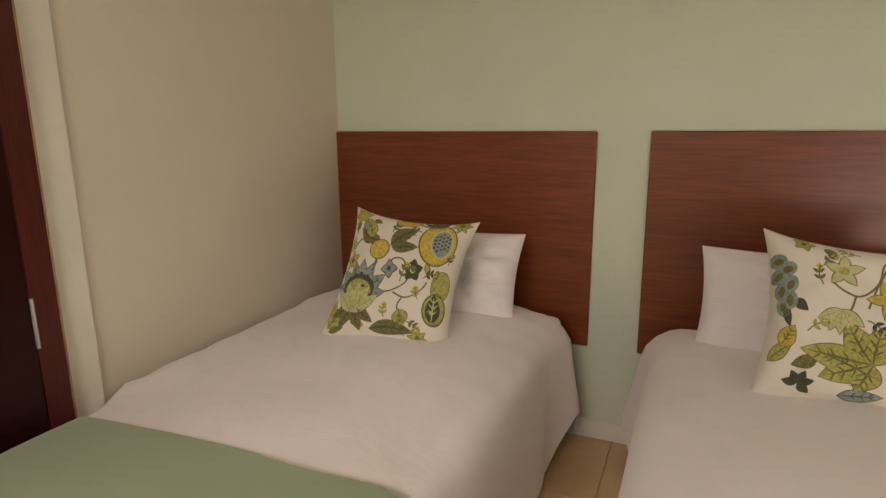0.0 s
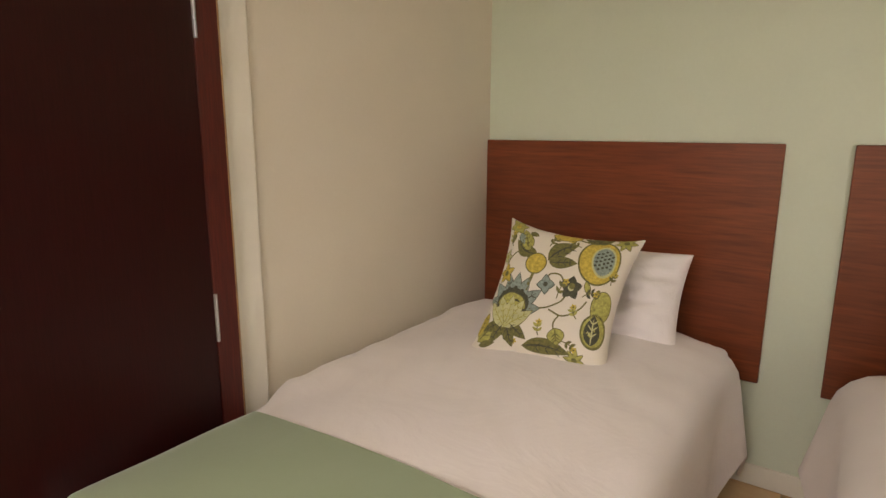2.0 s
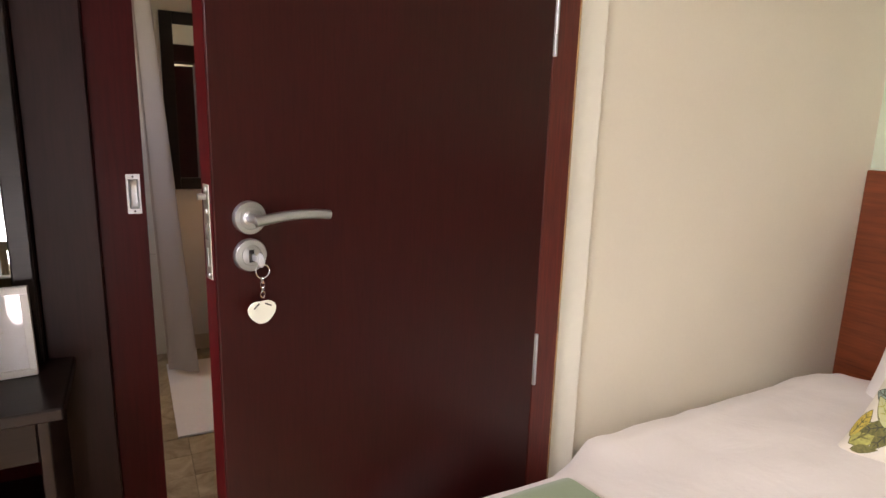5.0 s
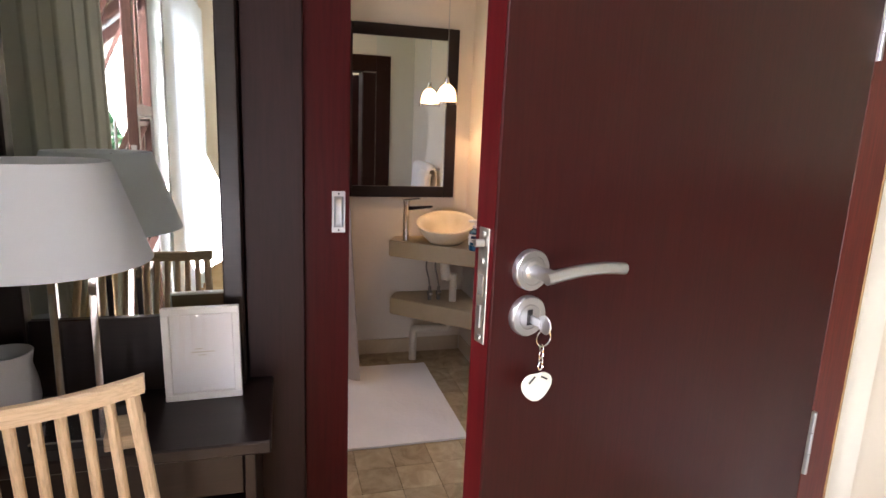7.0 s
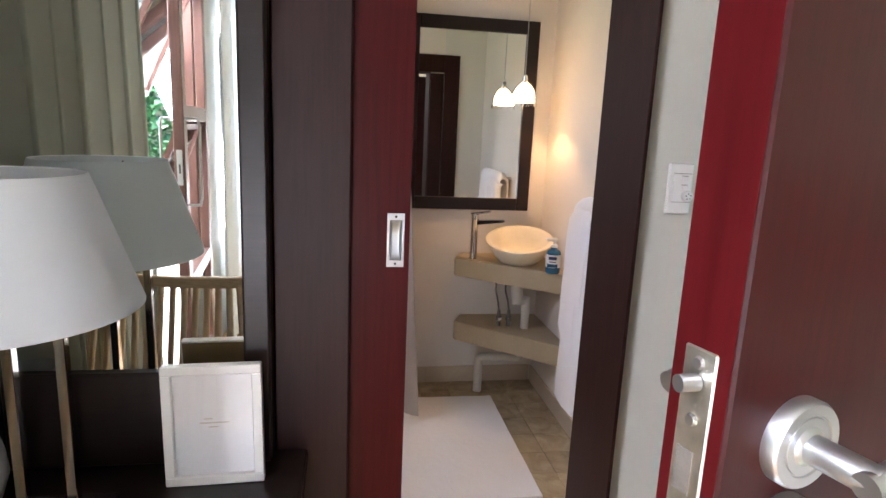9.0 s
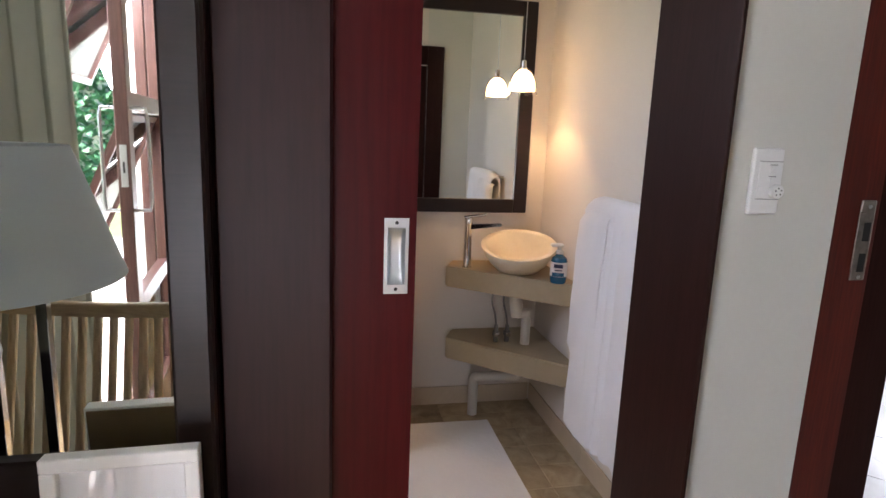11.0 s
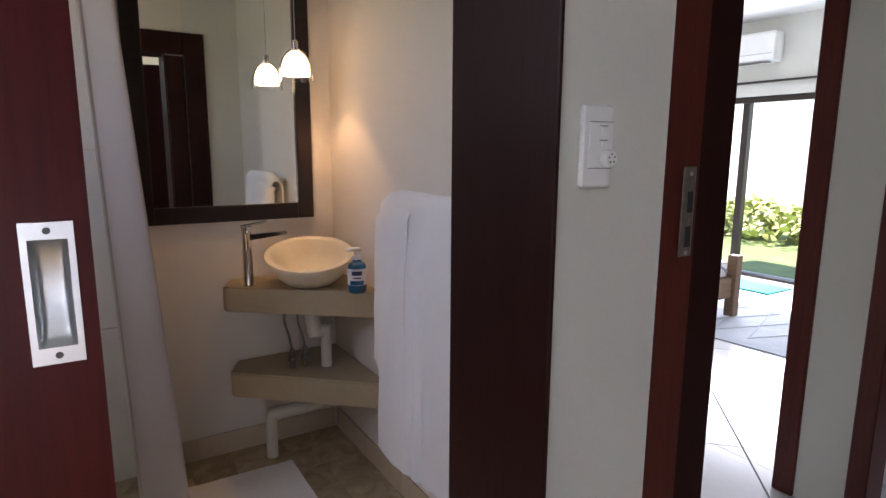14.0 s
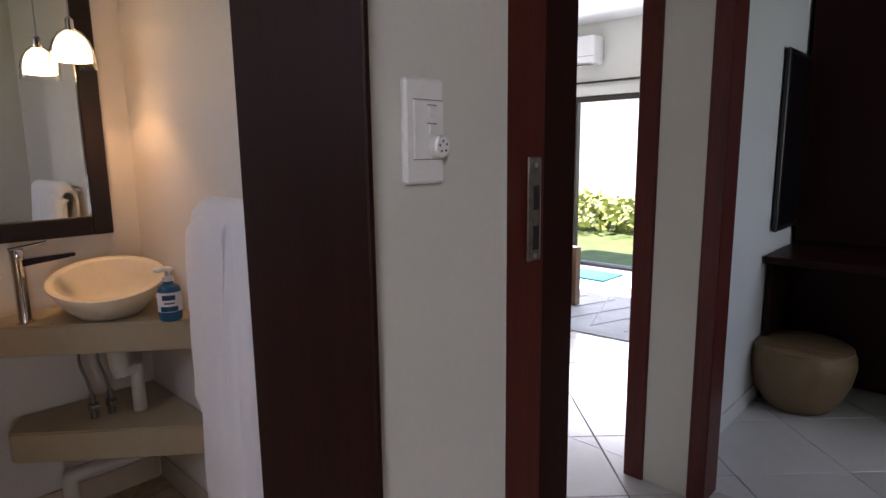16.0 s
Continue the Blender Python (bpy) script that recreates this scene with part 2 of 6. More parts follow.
M_SCREEN = plain("black_screen", (0.006, 0.006, 0.008), 0.12, var=0.02, bump=0.0)
M_PAPER = plain("white_paper", (0.82, 0.82, 0.83), 0.6, var=0.02, bump=0.0)
M_FOB = plain("ivory_plastic", (0.74, 0.76, 0.66), 0.35, var=0.04, bump=0.0)
M_GLASS = glass("clear_glass")


def pane_glass(name):
    """Thin window glass: clear, with a gloss that grows at a slant."""
    m, nt, b = shader(name)
    tr = nt.nodes.new("ShaderNodeBsdfTransparent")
    gl = nt.nodes.new("ShaderNodeBsdfGlossy")
    gl.inputs["Roughness"].default_value = 0.01
    fr = nt.nodes.new("ShaderNodeFresnel")
    fr.inputs["IOR"].default_value = 1.45
    mx = nt.nodes.new("ShaderNodeMixShader")
    nt.links.new(fr.outputs[0], mx.inputs[0])
    nt.links.new(tr.outputs[0], mx.inputs[1])
    nt.links.new(gl.outputs[0], mx.inputs[2])
    nt.links.new(mx.outputs[0], nt.nodes["Material Output"].inputs["Surface"])
    return m


M_PANE = pane_glass("window_pane_glass")
M_WORN = plain("worn_bare_wood", (0.34, 0.20, 0.08), 0.6, var=0.35, scale=25)
M_SOAP = plain("blue_soap", (0.012, 0.10, 0.20), 0.12, var=0.1, scale=30, bump=0.0, coat=0.5)
M_NAVY = plain("navy_label_print", (0.01, 0.025, 0.09), 0.4, var=0.05, bump=0.0)
M_WAX = plain("frosted_white_glass", (0.46, 0.47, 0.48), 0.35, var=0.04, bump=0.0)
M_DRUM = plain("worn_tan_hide", (0.23, 0.155, 0.08), 0.6, var=0.2, scale=7, grain=60, bump=0.3)
M_RUG = fabric("grey_blue_rug", (0.30, 0.33, 0.37), 160, wrinkle=0.5, wscale=10, var=0.2)
M_RUGLINE = fabric("pale_rug_yarn", (0.40, 0.43, 0.46), 160, wrinkle=0.2)
M_TEAL = fabric("teal_door_mat", (0.0, 0.27, 0.25), 200, wrinkle=0.2, wscale=20)
M_BEDWOOD = wood("brown_bed_wood", (0.13, 0.075, 0.04), (0.24, 0.14, 0.08), "y", 0.45)
M_BLUEDUVET = fabric("blue_and_white_duvet", (0.40, 0.47, 0.58), 500, wrinkle=0.6, wscale=8, var=0.5)
M_ALU = plain("dark_bronze_aluminium", (0.035, 0.026, 0.022), 0.4, 0.4, 0.05)
M_LAWN = plain("lawn_green", (0.17, 0.23, 0.075), 0.9, var=0.35, scale=3, grain=60, bump=0.6)
M_PAVE = plain("pale_paving", (0.60, 0.58, 0.54), 0.8, var=0.15, scale=3)
M_LEAF = plain("yellow_green_leaf", (0.42, 0.46, 0.15), 0.5, var=0.4, scale=4)
M_IVY = plain("dark_ivy_leaf", (0.07, 0.20, 0.095), 0.5, var=0.4, scale=4)
M_TREE = plain("tree_leaf", (0.46, 0.50, 0.34), 0.5, var=0.4, scale=2)
M_BARK = plain("bark", (0.13, 0.09, 0.06), 0.9, var=0.3, scale=10, bump=0.5)
M_RENDER = plain("white_render", (0.72, 0.70, 0.66), 0.8, var=0.06, scale=2)
M_ROOF = plain("brown_roof_tile", (0.18, 0.10, 0.07), 0.8, var=0.2)


def mirror_mat(name, tint):
    m, nt, b = shader(name)
    b.inputs["Base Color"].default_value = c4(tint)
    b.inputs["Metallic"].default_value, b.inputs["Roughness"].default_value = 1, 0.015
    return m


M_MIRROR = mirror_mat("mirror_silver", (0.86, 0.89, 0.85))


# ---- building blocks ----
def finish(bm, mat, name, smooth=False, angle=35):
    me = bpy.data.meshes.new(name)
    bmesh.ops.recalc_face_normals(bm, faces=bm.faces)
    if smooth:
        for f in bm.faces:
            f.smooth = True
        lim = radians(angle)
        for e in bm.edges:
            if len(e.link_faces) == 2 and e.calc_face_angle(0) > lim:
                e.smooth = False
    bm.to_mesh(me)
    bm.free()
    for m in mat if isinstance(mat, (list, tuple)) else [mat]:
        me.materials.append(m)
    return me


def part(name, bm, mat, parent=None, label="", smooth=False, angle=35):
    """One mesh object, under a thing or a part."""
    ob = new(name, finish(bm, mat, name, smooth, angle))
    if parent is not None:
        ob.parent = parent
    if label:
        ob["label"] = label
    return ob


def thing(name, label, category, m=None, group="", kind=""):
    ob = new(name)
    ob.empty_display_size = 0.05
    if m is not None:
        ob.matrix_world = m
    return tagged(ob, label, category, group, kind)


def box(bm, x0, x1, y0, y1, z0, z1, bevel=0.0, seg=1):
    vs = [bm.verts.new((x, y, z)) for x in (x0, x1) for y in (y0, y1) for z in (z0, z1)]
    fs = [bm.faces.new([vs[i] for i in q]) for q in
          ((0, 1, 3, 2), (4, 6, 7, 5), (0, 4, 5, 1), (2, 3, 7, 6), (0, 2, 6, 4), (1, 5, 7, 3))]
    if bevel:
        es = list({e for f in fs for e in f.edges})
        bmesh.ops.bevel(bm, geom=es, offset=bevel, segments=seg, affect="EDGES", profile=0.5)
    return bm


def boxes(*args):
    bm = bmesh.new()
    for a in args:
        box(bm, *a)
    return bm


def lathe(profile, seg=32, bm=None, m=None, caps=True):
    """Turns (radius, height) pairs round the z axis."""
    bm = bm or bmesh.new()
    m = m or Matrix()
    rings = []
    for r, z in profile:
        rings.append([bm.verts.new(m @ Vector((r * math.cos(2 * math.pi * i / seg), r * math.sin(2 * math.pi * i / seg), z)))
                      for i in range(seg)])
    for a, b in zip(rings, rings[1:]):
        for i in range(seg):
            j = (i + 1) % seg
            bm.faces.new((a[i], a[j], b[j], b[i]))
    if caps:
        bm.faces.new(rings[0][::-1])
        bm.faces.new(rings[-1])
    return bm


def tube(points, radius, seg=12, bm=None, squash=1.0):
    """A round bar along a smooth line of points."""
    bm = bm or bmesh.new()
    pts = [Vector(p) for p in points]
    rings = []
    side = None
    for i, p in enumerate(pts):
        d = (pts[min(i + 1, len(pts) - 1)] - pts[max(i - 1, 0)]).normalized()
        if side is None:
            ref = Vector((0, 0, 1)) if abs(d.z) < 0.9 else Vector((1, 0, 0))
            side = d.cross(ref).normalized()
        side = (side - d * side.dot(d)).normalized()
        up = side.cross(d)
        rings.append([bm.verts.new(p + side * (radius * math.cos(2 * math.pi * k / seg)) + up * (squash * radius * math.sin(2 * math.pi * k / seg)))
                      for k in range(seg)])
    for a, b in zip(rings, rings[1:]):
        for i in range(seg):
            j = (i + 1) % seg
            bm.faces.new((a[i], a[j], b[j], b[i]))
    bm.faces.new(rings[0][::-1])
    bm.faces.new(rings[-1])
    return bm


def arc(points, steps=6):
    """A smooth line through a few points."""
    pts = [Vector(p) for p in points]
    out = []
    for i in range(len(pts) - 1):
        p0, p1, p2, p3 = pts[max(i - 1, 0)], pts[i], pts[i + 1], pts[min(i + 2, len(pts) - 1)]
        for s in range(steps):
            t = s / steps
            out.append(0.5 * ((2 * p1) + (p2 - p0) * t + (2 * p0 - 5 * p1 + 4 * p2 - p3) * t * t + (3 * p1 - p0 - 3 * p2 + p3) * t ** 3))
    return out + [pts[-1]]


def sheet(fn, nu, nv, thick=0.0, bm=None):
    """A surface fn(u, v) over the unit square, with thickness along its normals."""
    bm = bm or bmesh.new()
    g = [[Vector(fn(i / nu, j / nv)) for j in range(nv + 1)] for i in range(nu + 1)]
    top = [[bm.verts.new(p) for p in row] for row in g]
    for i in range(nu):
        for j in range(nv):
            bm.faces.new((top[i][j], top[i + 1][j], top[i + 1][j + 1], top[i][j + 1]))
    if thick:
        low = []
        for i in range(nu + 1):
            row = []
            for j in range(nv + 1):
                a = g[min(i + 1, nu)][j] - g[max(i - 1, 0)][j]
                b = g[i][min(j + 1, nv)] - g[i][max(j - 1, 0)]
                n = a.cross(b)
                n = n.normalized() if n.length > 1e-9 else Vector((0, 0, 1))
                row.append(bm.verts.new(g[i][j] - n * thick))
            low.append(row)
        for i in range(nu):
            for j in range(nv):
                bm.faces.new((low[i][j + 1], low[i + 1][j + 1], low[i + 1][j], low[i][j]))
        for i in range(nu):
            bm.faces.new((top[i + 1][0], top[i][0], low[i][0], low[i + 1][0]))
            bm.faces.new((top[i][nv], top[i + 1][nv], low[i + 1][nv], low[i][nv]))
        for j in range(nv):
            bm.faces.new((top[0][j], top[0][j + 1], low[0][j + 1], low[0][j]))
            bm.faces.new((top[nu][j + 1], top[nu][j], low[nu][j], low[nu][j + 1]))
    return bm


def wave(x, y=0.0, z=0.0):
    return noise.noise(Vector((x, y, z)))


def structure(name, mat, label, category, *bx):
    ob = part(name, boxes(*bx), mat)
    return tagged(ob, label, category, kind="structure")


# ---- the large structure ----
CEIL = 2.60
structure("wall_north", M_GREEN, "pale green painted bedroom wall behind the headboards", "wall", (-1.60, 3.0, 2.405, 2.52, 0, CEIL))
structure("wall_alcove", M_BEIGE, "beige painted wall beside the bed", "wall", (-1.60, -1.488, 1.0955, 2.405, 0, CEIL))
# paler cream on the wall's end stands for the window light it catches
structure("wall_end_lit", M_TRIM, "end of the beige wall, coloured paler for the window light on it", "trim", (-1.602, -1.474, 0.9905, 1.095, 0, CEIL, 0.006))
structure("wall_switch", M_WHITE, "off-white wall with the light switch", "wall",
          (-2.43, -2.25, 0.593, 0.867, 0, CEIL), (-2.46, -2.43, 0.70, 0.867, 0, CEIL), (-2.46, -2.292, 0.867, 1.10, 0, CEIL))
structure("wall_over_door", M_WHITE, "off-white wall above the bedroom door", "wall", (-2.292, -1.602, 0.93, 1.09, 1.962, CEIL))
structure("wall_west", M_BATH, "wall between bedroom and bathroom", "wall",
          (-2.46, -2.25, -1.05, -0.24, 0, CEIL), (-2.46, -2.25, -0.24, 0.593, 1.92, CEIL), (-2.46, -2.43, 0.593, 0.70, 1.89, CEIL))
structure("wall_bathroom_back", M_BATH, "cream bathroom wall behind the basin", "wall", (-4.26, -4.14, -0.95, 1.10, 0, CEIL))
structure("wall_bathroom_side", M_BATH, "cream bathroom wall with the towel", "wall", (-4.14, -2.46, 1.035, 1.10, 0, CEIL))
# the window is never in view; its opening is added for the bathroom lamp
structure("wall_bathroom_shower", M_BATH, "unseen bathroom wall with an assumed small window at the shower's end", "wall",
          (-4.26, -3.6, -1.05, -0.95, 0, CEIL), (-2.8, -2.46, -1.05, -0.95, 0, CEIL), (-3.6, -2.8, -1.05, -0.95, 0, 1.45), (-3.6, -2.8, -1.05, -0.95, 2.05, CEIL))
structure("wall_south", M_WHITE, "off-white bedroom wall with french doors", "wall",
          (-2.25, -1.02, -1.03, -0.88, 0, CEIL), (0.29, 0.88, -0.94, -0.88, 0, CEIL), (0.43, 0.88, -1.03, -0.94, 0, CEIL), (2.26, 3.0, -1.03, -0.88, 0, CEIL), (0.88, 2.26, -1.03, -0.88, 0, 0.12), (0.88, 2.26, -1.03, -0.88, 2.12, CEIL), (-1.02, 0.29, -1.03, -0.88, 2.32, CEIL))
structure("wall_east", M_BEIGE, "beige bedroom end wall", "wall", (3.0, 3.12, -1.03, 2.52, 0, CEIL))
structure("wall_lobby", M_WHITE, "off-white lobby wall between two doorways", "wall",
          (-3.75, -3.62, 2.31, 2.42, 0, CEIL), (-3.62, -2.672, 2.31, 2.42, 2.16, CEIL), (-2.672, -2.50, 2.31, 2.42, 0, CEIL),
          (-2.50, -1.60, 2.31, 2.42, 2.16, CEIL))
structure("wall_lobby_end", M_WHITE, "off-white lobby end wall", "wall", (-3.75, -3.65, 1.10, 2.31, 0, CEIL))
structure("wall_study", M_BLUE, "cool white study wall with the television", "wall", (-2.72, -2.59, 2.42, 4.40, 0, CEIL))
structure("wall_study_back", M_BLUE, "cool white study back wall", "wall", (-2.59, 0.50, 4.30, 4.40, 0, CEIL))
# out of view; the opening is made for the study's fill lamp
structure("wall_study_end", M_BLUE, "unseen cool white study wall with an opening added for the fill lamp", "wall",
          (0.40, 0.50, 2.52, 2.90, 0, CEIL), (0.40, 0.50, 3.90, 4.30, 0, CEIL), (0.40, 0.50, 2.90, 3.90, 0, 0.9), (0.40, 0.50, 2.90, 3.90, 1.9, CEIL))
structure("wall_far_bedroom_side", M_WHITE, "off-white far bedroom wall", "wall", (-2.72, -2.60, 4.40, 6.15, 0, CEIL))
structure("wall_far_bedroom_west", M_WHITE, "off-white far bedroom end wall", "wall", (-6.70, -6.60, 2.31, 6.15, 0, CEIL))
structure("wall_far_bedroom_near", M_WHITE, "off-white far bedroom near wall", "wall", (-6.60, -3.75, 2.31, 2.42, 0, CEIL))
structure("wall_far_bedroom_north", M_WHITE, "off-white far bedroom wall with the sliding door", "wall",
          (-6.60, -6.30, 6.0, 6.15, 0, CEIL), (-4.46, -2.72, 6.0, 6.15, 0, CEIL), (-6.30, -4.46, 6.0, 6.15, 1.86, CEIL))
for nm, b in (("ceiling_bedroom", (-2.25, 3.0, -0.88, 2.405)), ("ceiling_bathroom", (-4.14, -2.46, -0.95, 1.035)),
              ("ceiling_lobby", (-3.65, -1.60, 1.10, 2.31)), ("ceiling_study", (-2.59, 0.40, 2.52, 4.30)),
              ("ceiling_far_bedroom", (-6.60, -2.72, 2.42, 6.0))):
    structure(nm, M_CEIL, "white painted ceiling", "ceiling", (b[0] - 0.05, b[1] + 0.05, b[2] - 0.05, b[3] + 0.05, CEIL + 0.002, CEIL + 0.1))
structure("roof_slab", M_CEIL, "flat roof over the rooms", "roof", (-6.8, 3.2, -1.15, 6.3, CEIL + 0.11, CEIL + 0.3))

# floors: beds of grout, the tiles come last
structure("floor_bedroom", M_SGROUT, "honey beige tiled bedroom floor", "floor", (-2.46, 3.0, -1.03, 1.09, -0.10, -0.006), (-1.60, 3.0, 1.09, 2.405, -0.10, -0.006))
structure("floor_bathroom", M_SGROUT, "travertine tiled bathroom floor", "floor", (-4.14, -2.46, -0.95, 1.035, -0.10, -0.006))
structure("floor_lobby", M_GROUT, "white tiled lobby floor", "floor", (-3.65, -1.60, 1.09, 2.42, -0.10, -0.006))
structure("floor_study", M_GROUT, "white tiled study floor", "floor", (-2.59, 0.40, 2.42, 4.30, -0.10, -0.006))
structure("floor_far_bedroom", M_GROUT, "white tiled far bedroom floor", "floor", (-6.60, -2.72, 2.42, 6.15, -0.10, -0.006))
structure("ground", M_LAWN, "mown lawn round the house", "ground", (-400, 400, -400, 400, -0.30, -0.12))
structure("terrace", M_PAVE, "pale paved terrace outside the french doors", "pavement", (-3.0, 5.0, -3.6, -1.04, -0.119, -0.03))
structure("pavement", M_PAVE, "pale paving outside the sliding door", "pavement", (-7.5, -2.5, 6.16, 6.42, -0.119, -0.03))

structure("baseboard_north", M_TRIM, "cream painted skirting board", "baseboard", (-1.48, 3.0, 2.391, 2.405, 0, 0.085, 0.004))
structure("baseboard_study", M_BLUE, "white painted skirting board", "baseboard", (-2.592, -2.578, 2.43, 4.30, 0, 0.08, 0.003))


def skirting_tiles(name, along, x0, x1, fixed, face, z1, length):
    """A row of skirting tiles on a wall."""
    base = tagged(part(name, boxes((x0, x1, fixed - face, fixed, 0, z1 - 0.004)) if along == "x" else
                       boxes((fixed, fixed + face, x0, x1, 0, z1 - 0.004)), M_SGROUT), "row of beige skirting tiles", "baseboard", kind="structure")
    n = max(1, int((x1 - x0) / length + 0.5))
    for i in range(n):
        a, b = x0 + (x1 - x0) * i / n + 0.0015, x0 + (x1 - x0) * (i + 1) / n - 0.0015
        bx = (a, b, fixed - face - 0.006, fixed - face, 0, z1) if along == "x" else (fixed + face, fixed + face + 0.006, a, b, 0, z1)
        part("skirting_tile", boxes(bx), M_SKIRT, base)


skirting_tiles("baseboard_bathroom_back", "y", 0.10, 1.02, -4.14, 0.004, 0.095, 0.33)
skirting_tiles("baseboard_bathroom_side", "x", -4.13, -2.47, 1.035, 0.004, 0.095, 0.33)

# door frames
def door_frame(name, mat, label, x0, x1, y0, y1, w, top, stop=0.0, left=True, right=True):
    """Lining of a doorway in a wall that runs along x: two jambs and a head, as parts."""
    f = thing(name, label, "door frame", kind="structure")
    if left:
        bm = boxes((x0, x0 + w, y0, y1, 0, top, 0.004))
        part("jamb", bm, mat, f)
        if stop:
            part("door_stop", boxes((x0 + w, x0 + w + 0.012, y0 + stop, y1 - 0.01, 0, top - w, 0.002)), mat, f)
    if right:
        part("jamb", boxes((x1 - w, x1, y0, y1, 0, top, 0.004)), mat, f)
        if stop:
            part("door_stop", boxes((x1 - w - 0.012, x1 - w, y0 + stop, y1 - 0.01, 0, top - w, 0.002)), mat, f)
    part("head", boxes((x0 + w + 0.001, x1 - w - 0.001, y0 + 0.002, y1 - 0.002, top - w, top, 0.004)), mat, f)
    return f


# lining coloured darker than the red rebates, for the shade behind the stop
bed_frame = door_frame("door_frame_bedroom", M_ESPRESSO, "red-brown mahogany door frame of the bedroom", -2.291, -1.452, 0.868, 1.089, 0.013, 1.96, right=False)
part("jamb", boxes((-1.602, -1.455, 0.915, 0.990, 0, 1.96, 0.004)), M_FRAME, bed_frame)
part("worn_edge", boxes((-1.4585, -1.4535, 0.9865, 0.9915, 0, 1.958, 0.001)), M_WORN, bed_frame, "edge rubbed to bare wood")
part("rebate", boxes((-2.2905, -2.252, 0.858, 0.8675, 0, 1.96, 0.003)), M_FRAME, bed_frame)
part("rebate", boxes((-2.2775, -2.2692, 0.8678, 0.985, 0, 1.945, 0.002)), M_FRAME, bed_frame)
strike = part("strike_plate", boxes((-2.269, -2.2665, 0.940, 0.973, 1.130, 1.285, 0.002), (-2.2664, -2.2635, 0.936, 0.950, 1.150, 1.262, 0.001)), M_STRIKE, bed_frame, "worn metal strike plate")
for z in (1.165, 1.225):
    part("strike_hole", boxes((-2.2664, -2.2655, 0.951, 0.967, z - 0.018, z + 0.018)), M_BLACK, strike)
for z in (1.137, 1.273):
    part("screw", lathe([(0.004, 0), (0.0035, 0.0015)], 10, m=pose(-2.2665, 0.959, z, 0, 90, 0)), M_STEEL, strike)

door_frame("door_frame_far_bedroom", M_FRAME, "dark red door frame of the far bedroom", -3.60, -2.672, 2.297, 2.43, 0.078, 2.16)
door_frame("door_frame_study", M_FRAME, "dark red door frame of the study", -2.50, -1.615, 2.297, 2.43, 0.065, 2.16)

bath_frame = thing("door_frame_bathroom", "espresso wood lining of the bathroom doorway", "door frame", kind="structure")
part("jamb", boxes((-2.439, -2.196, 0.584, 0.5925, 0, 1.97, 0.002)), M_ESPRESSO, bath_frame)
part("jamb", boxes((-2.475, -2.25, -0.2395, -0.21, 0, 1.919, 0.003)), M_ESPRESSO, bath_frame)
part("head", boxes((-2.475, -2.252, -0.209, 0.5835, 1.89, 1.919, 0.003)), M_ESPRESSO, bath_frame)
part("jamb", boxes((-2.4603, -2.4395, 0.6965, 0.6995, 0, 1.889)), M_ESPRESSO, bath_frame)
part("rebate", boxes((-2.439, -2.4305, 0.5935, 0.699, 0, 1.885, 0.002)), M_ESPRESSO, bath_frame)
part("architrave", boxes((-2.478, -2.4605, 0.70, 0.822, 0, 2.025, 0.003)), M_ESPRESSO, bath_frame)
part("architrave", boxes((-2.478, -2.4605, -0.36, -0.241, 0, 2.025, 0.003)), M_ESPRESSO, bath_frame)
part("architrave", boxes((-2.478, -2.4605, -0.2405, 0.6995, 1.8905, 2.025, 0.003)), M_ESPRESSO, bath_frame)
part("track_cover", boxes((-2.2495, -2.12, -0.95, 0.60, 1.975, 2.09, 0.003)), M_ESPRESSO, bath_frame)

# sliding door of the bathroom, half open, behind its cover board
slide = thing("sliding_door", "dark red sliding door standing half open", "door", kind="structure")
PY0, PY1, PZ0, PZ1 = 0.0380, 0.0635, 1.161, 1.244
part("leaf", boxes((-2.200, -2.160, -0.78, PY0, 0.012, 1.818), (-2.200, -2.160, PY0, PY1, 0.012, PZ0), (-2.200, -2.160, PY0, PY1, PZ1, 1.818),
                   (-2.200, -2.188, PY0, PY1, PZ0, PZ1), (-2.200, -2.160, PY1, 0.079, 0.012, 1.818)), M_SLIDE, slide)
part("hanger", boxes((-2.186, -2.174, -0.70, -0.66, 1.818, 1.98), (-2.186, -2.174, -0.30, -0.26, 1.818, 1.98)), M_STEEL, slide)
pull = part("flush_pull", boxes((-2.1605, -2.1575, 0.0335, PY0, 1.148, 1.257), (-2.1605, -2.1575, PY1, 0.068, 1.148, 1.257),
                                (-2.1605, -2.1575, PY0, PY1, 1.148, PZ0), (-2.1605, -2.1575, PY0, PY1, PZ1, 1.257)), M_STEEL, slide, "brushed steel flush pull")
M_BOWL = plain("polished_steel_bowl", (0.52, 0.55, 0.57), 0.40, 1.0, 0.05, 20, 300, 0.03)
def pull_bowl(u, v):
    a, b = v * 2 - 1, u * 2 - 1
    d = math.sqrt(max(0.0, 1 - a * a)) * (1 - b ** 8)
    return (-2.1578 - 0.015 * d, PY0 + (PY1 - PY0) * u, PZ0 + (PZ1 - PZ0) * v)
part("bowl", sheet(pull_bowl, 14, 24), M_BOWL, pull, smooth=True, angle=70)
for z in (1.1545, 1.2505):
    part("screw", lathe([(0.0028, 0), (0.0022, 0.0012)], 10, m=pose(-2.1576, 0.0508, z, 0, 90, 0)), M_BLACK, pull)
board = structure("cover_board", M_BOARD, "brown veneered board covering the sliding door's track", "panel", (-2.1575, -2.135, -0.186, -0.038, 0, 1.974, 0.004))

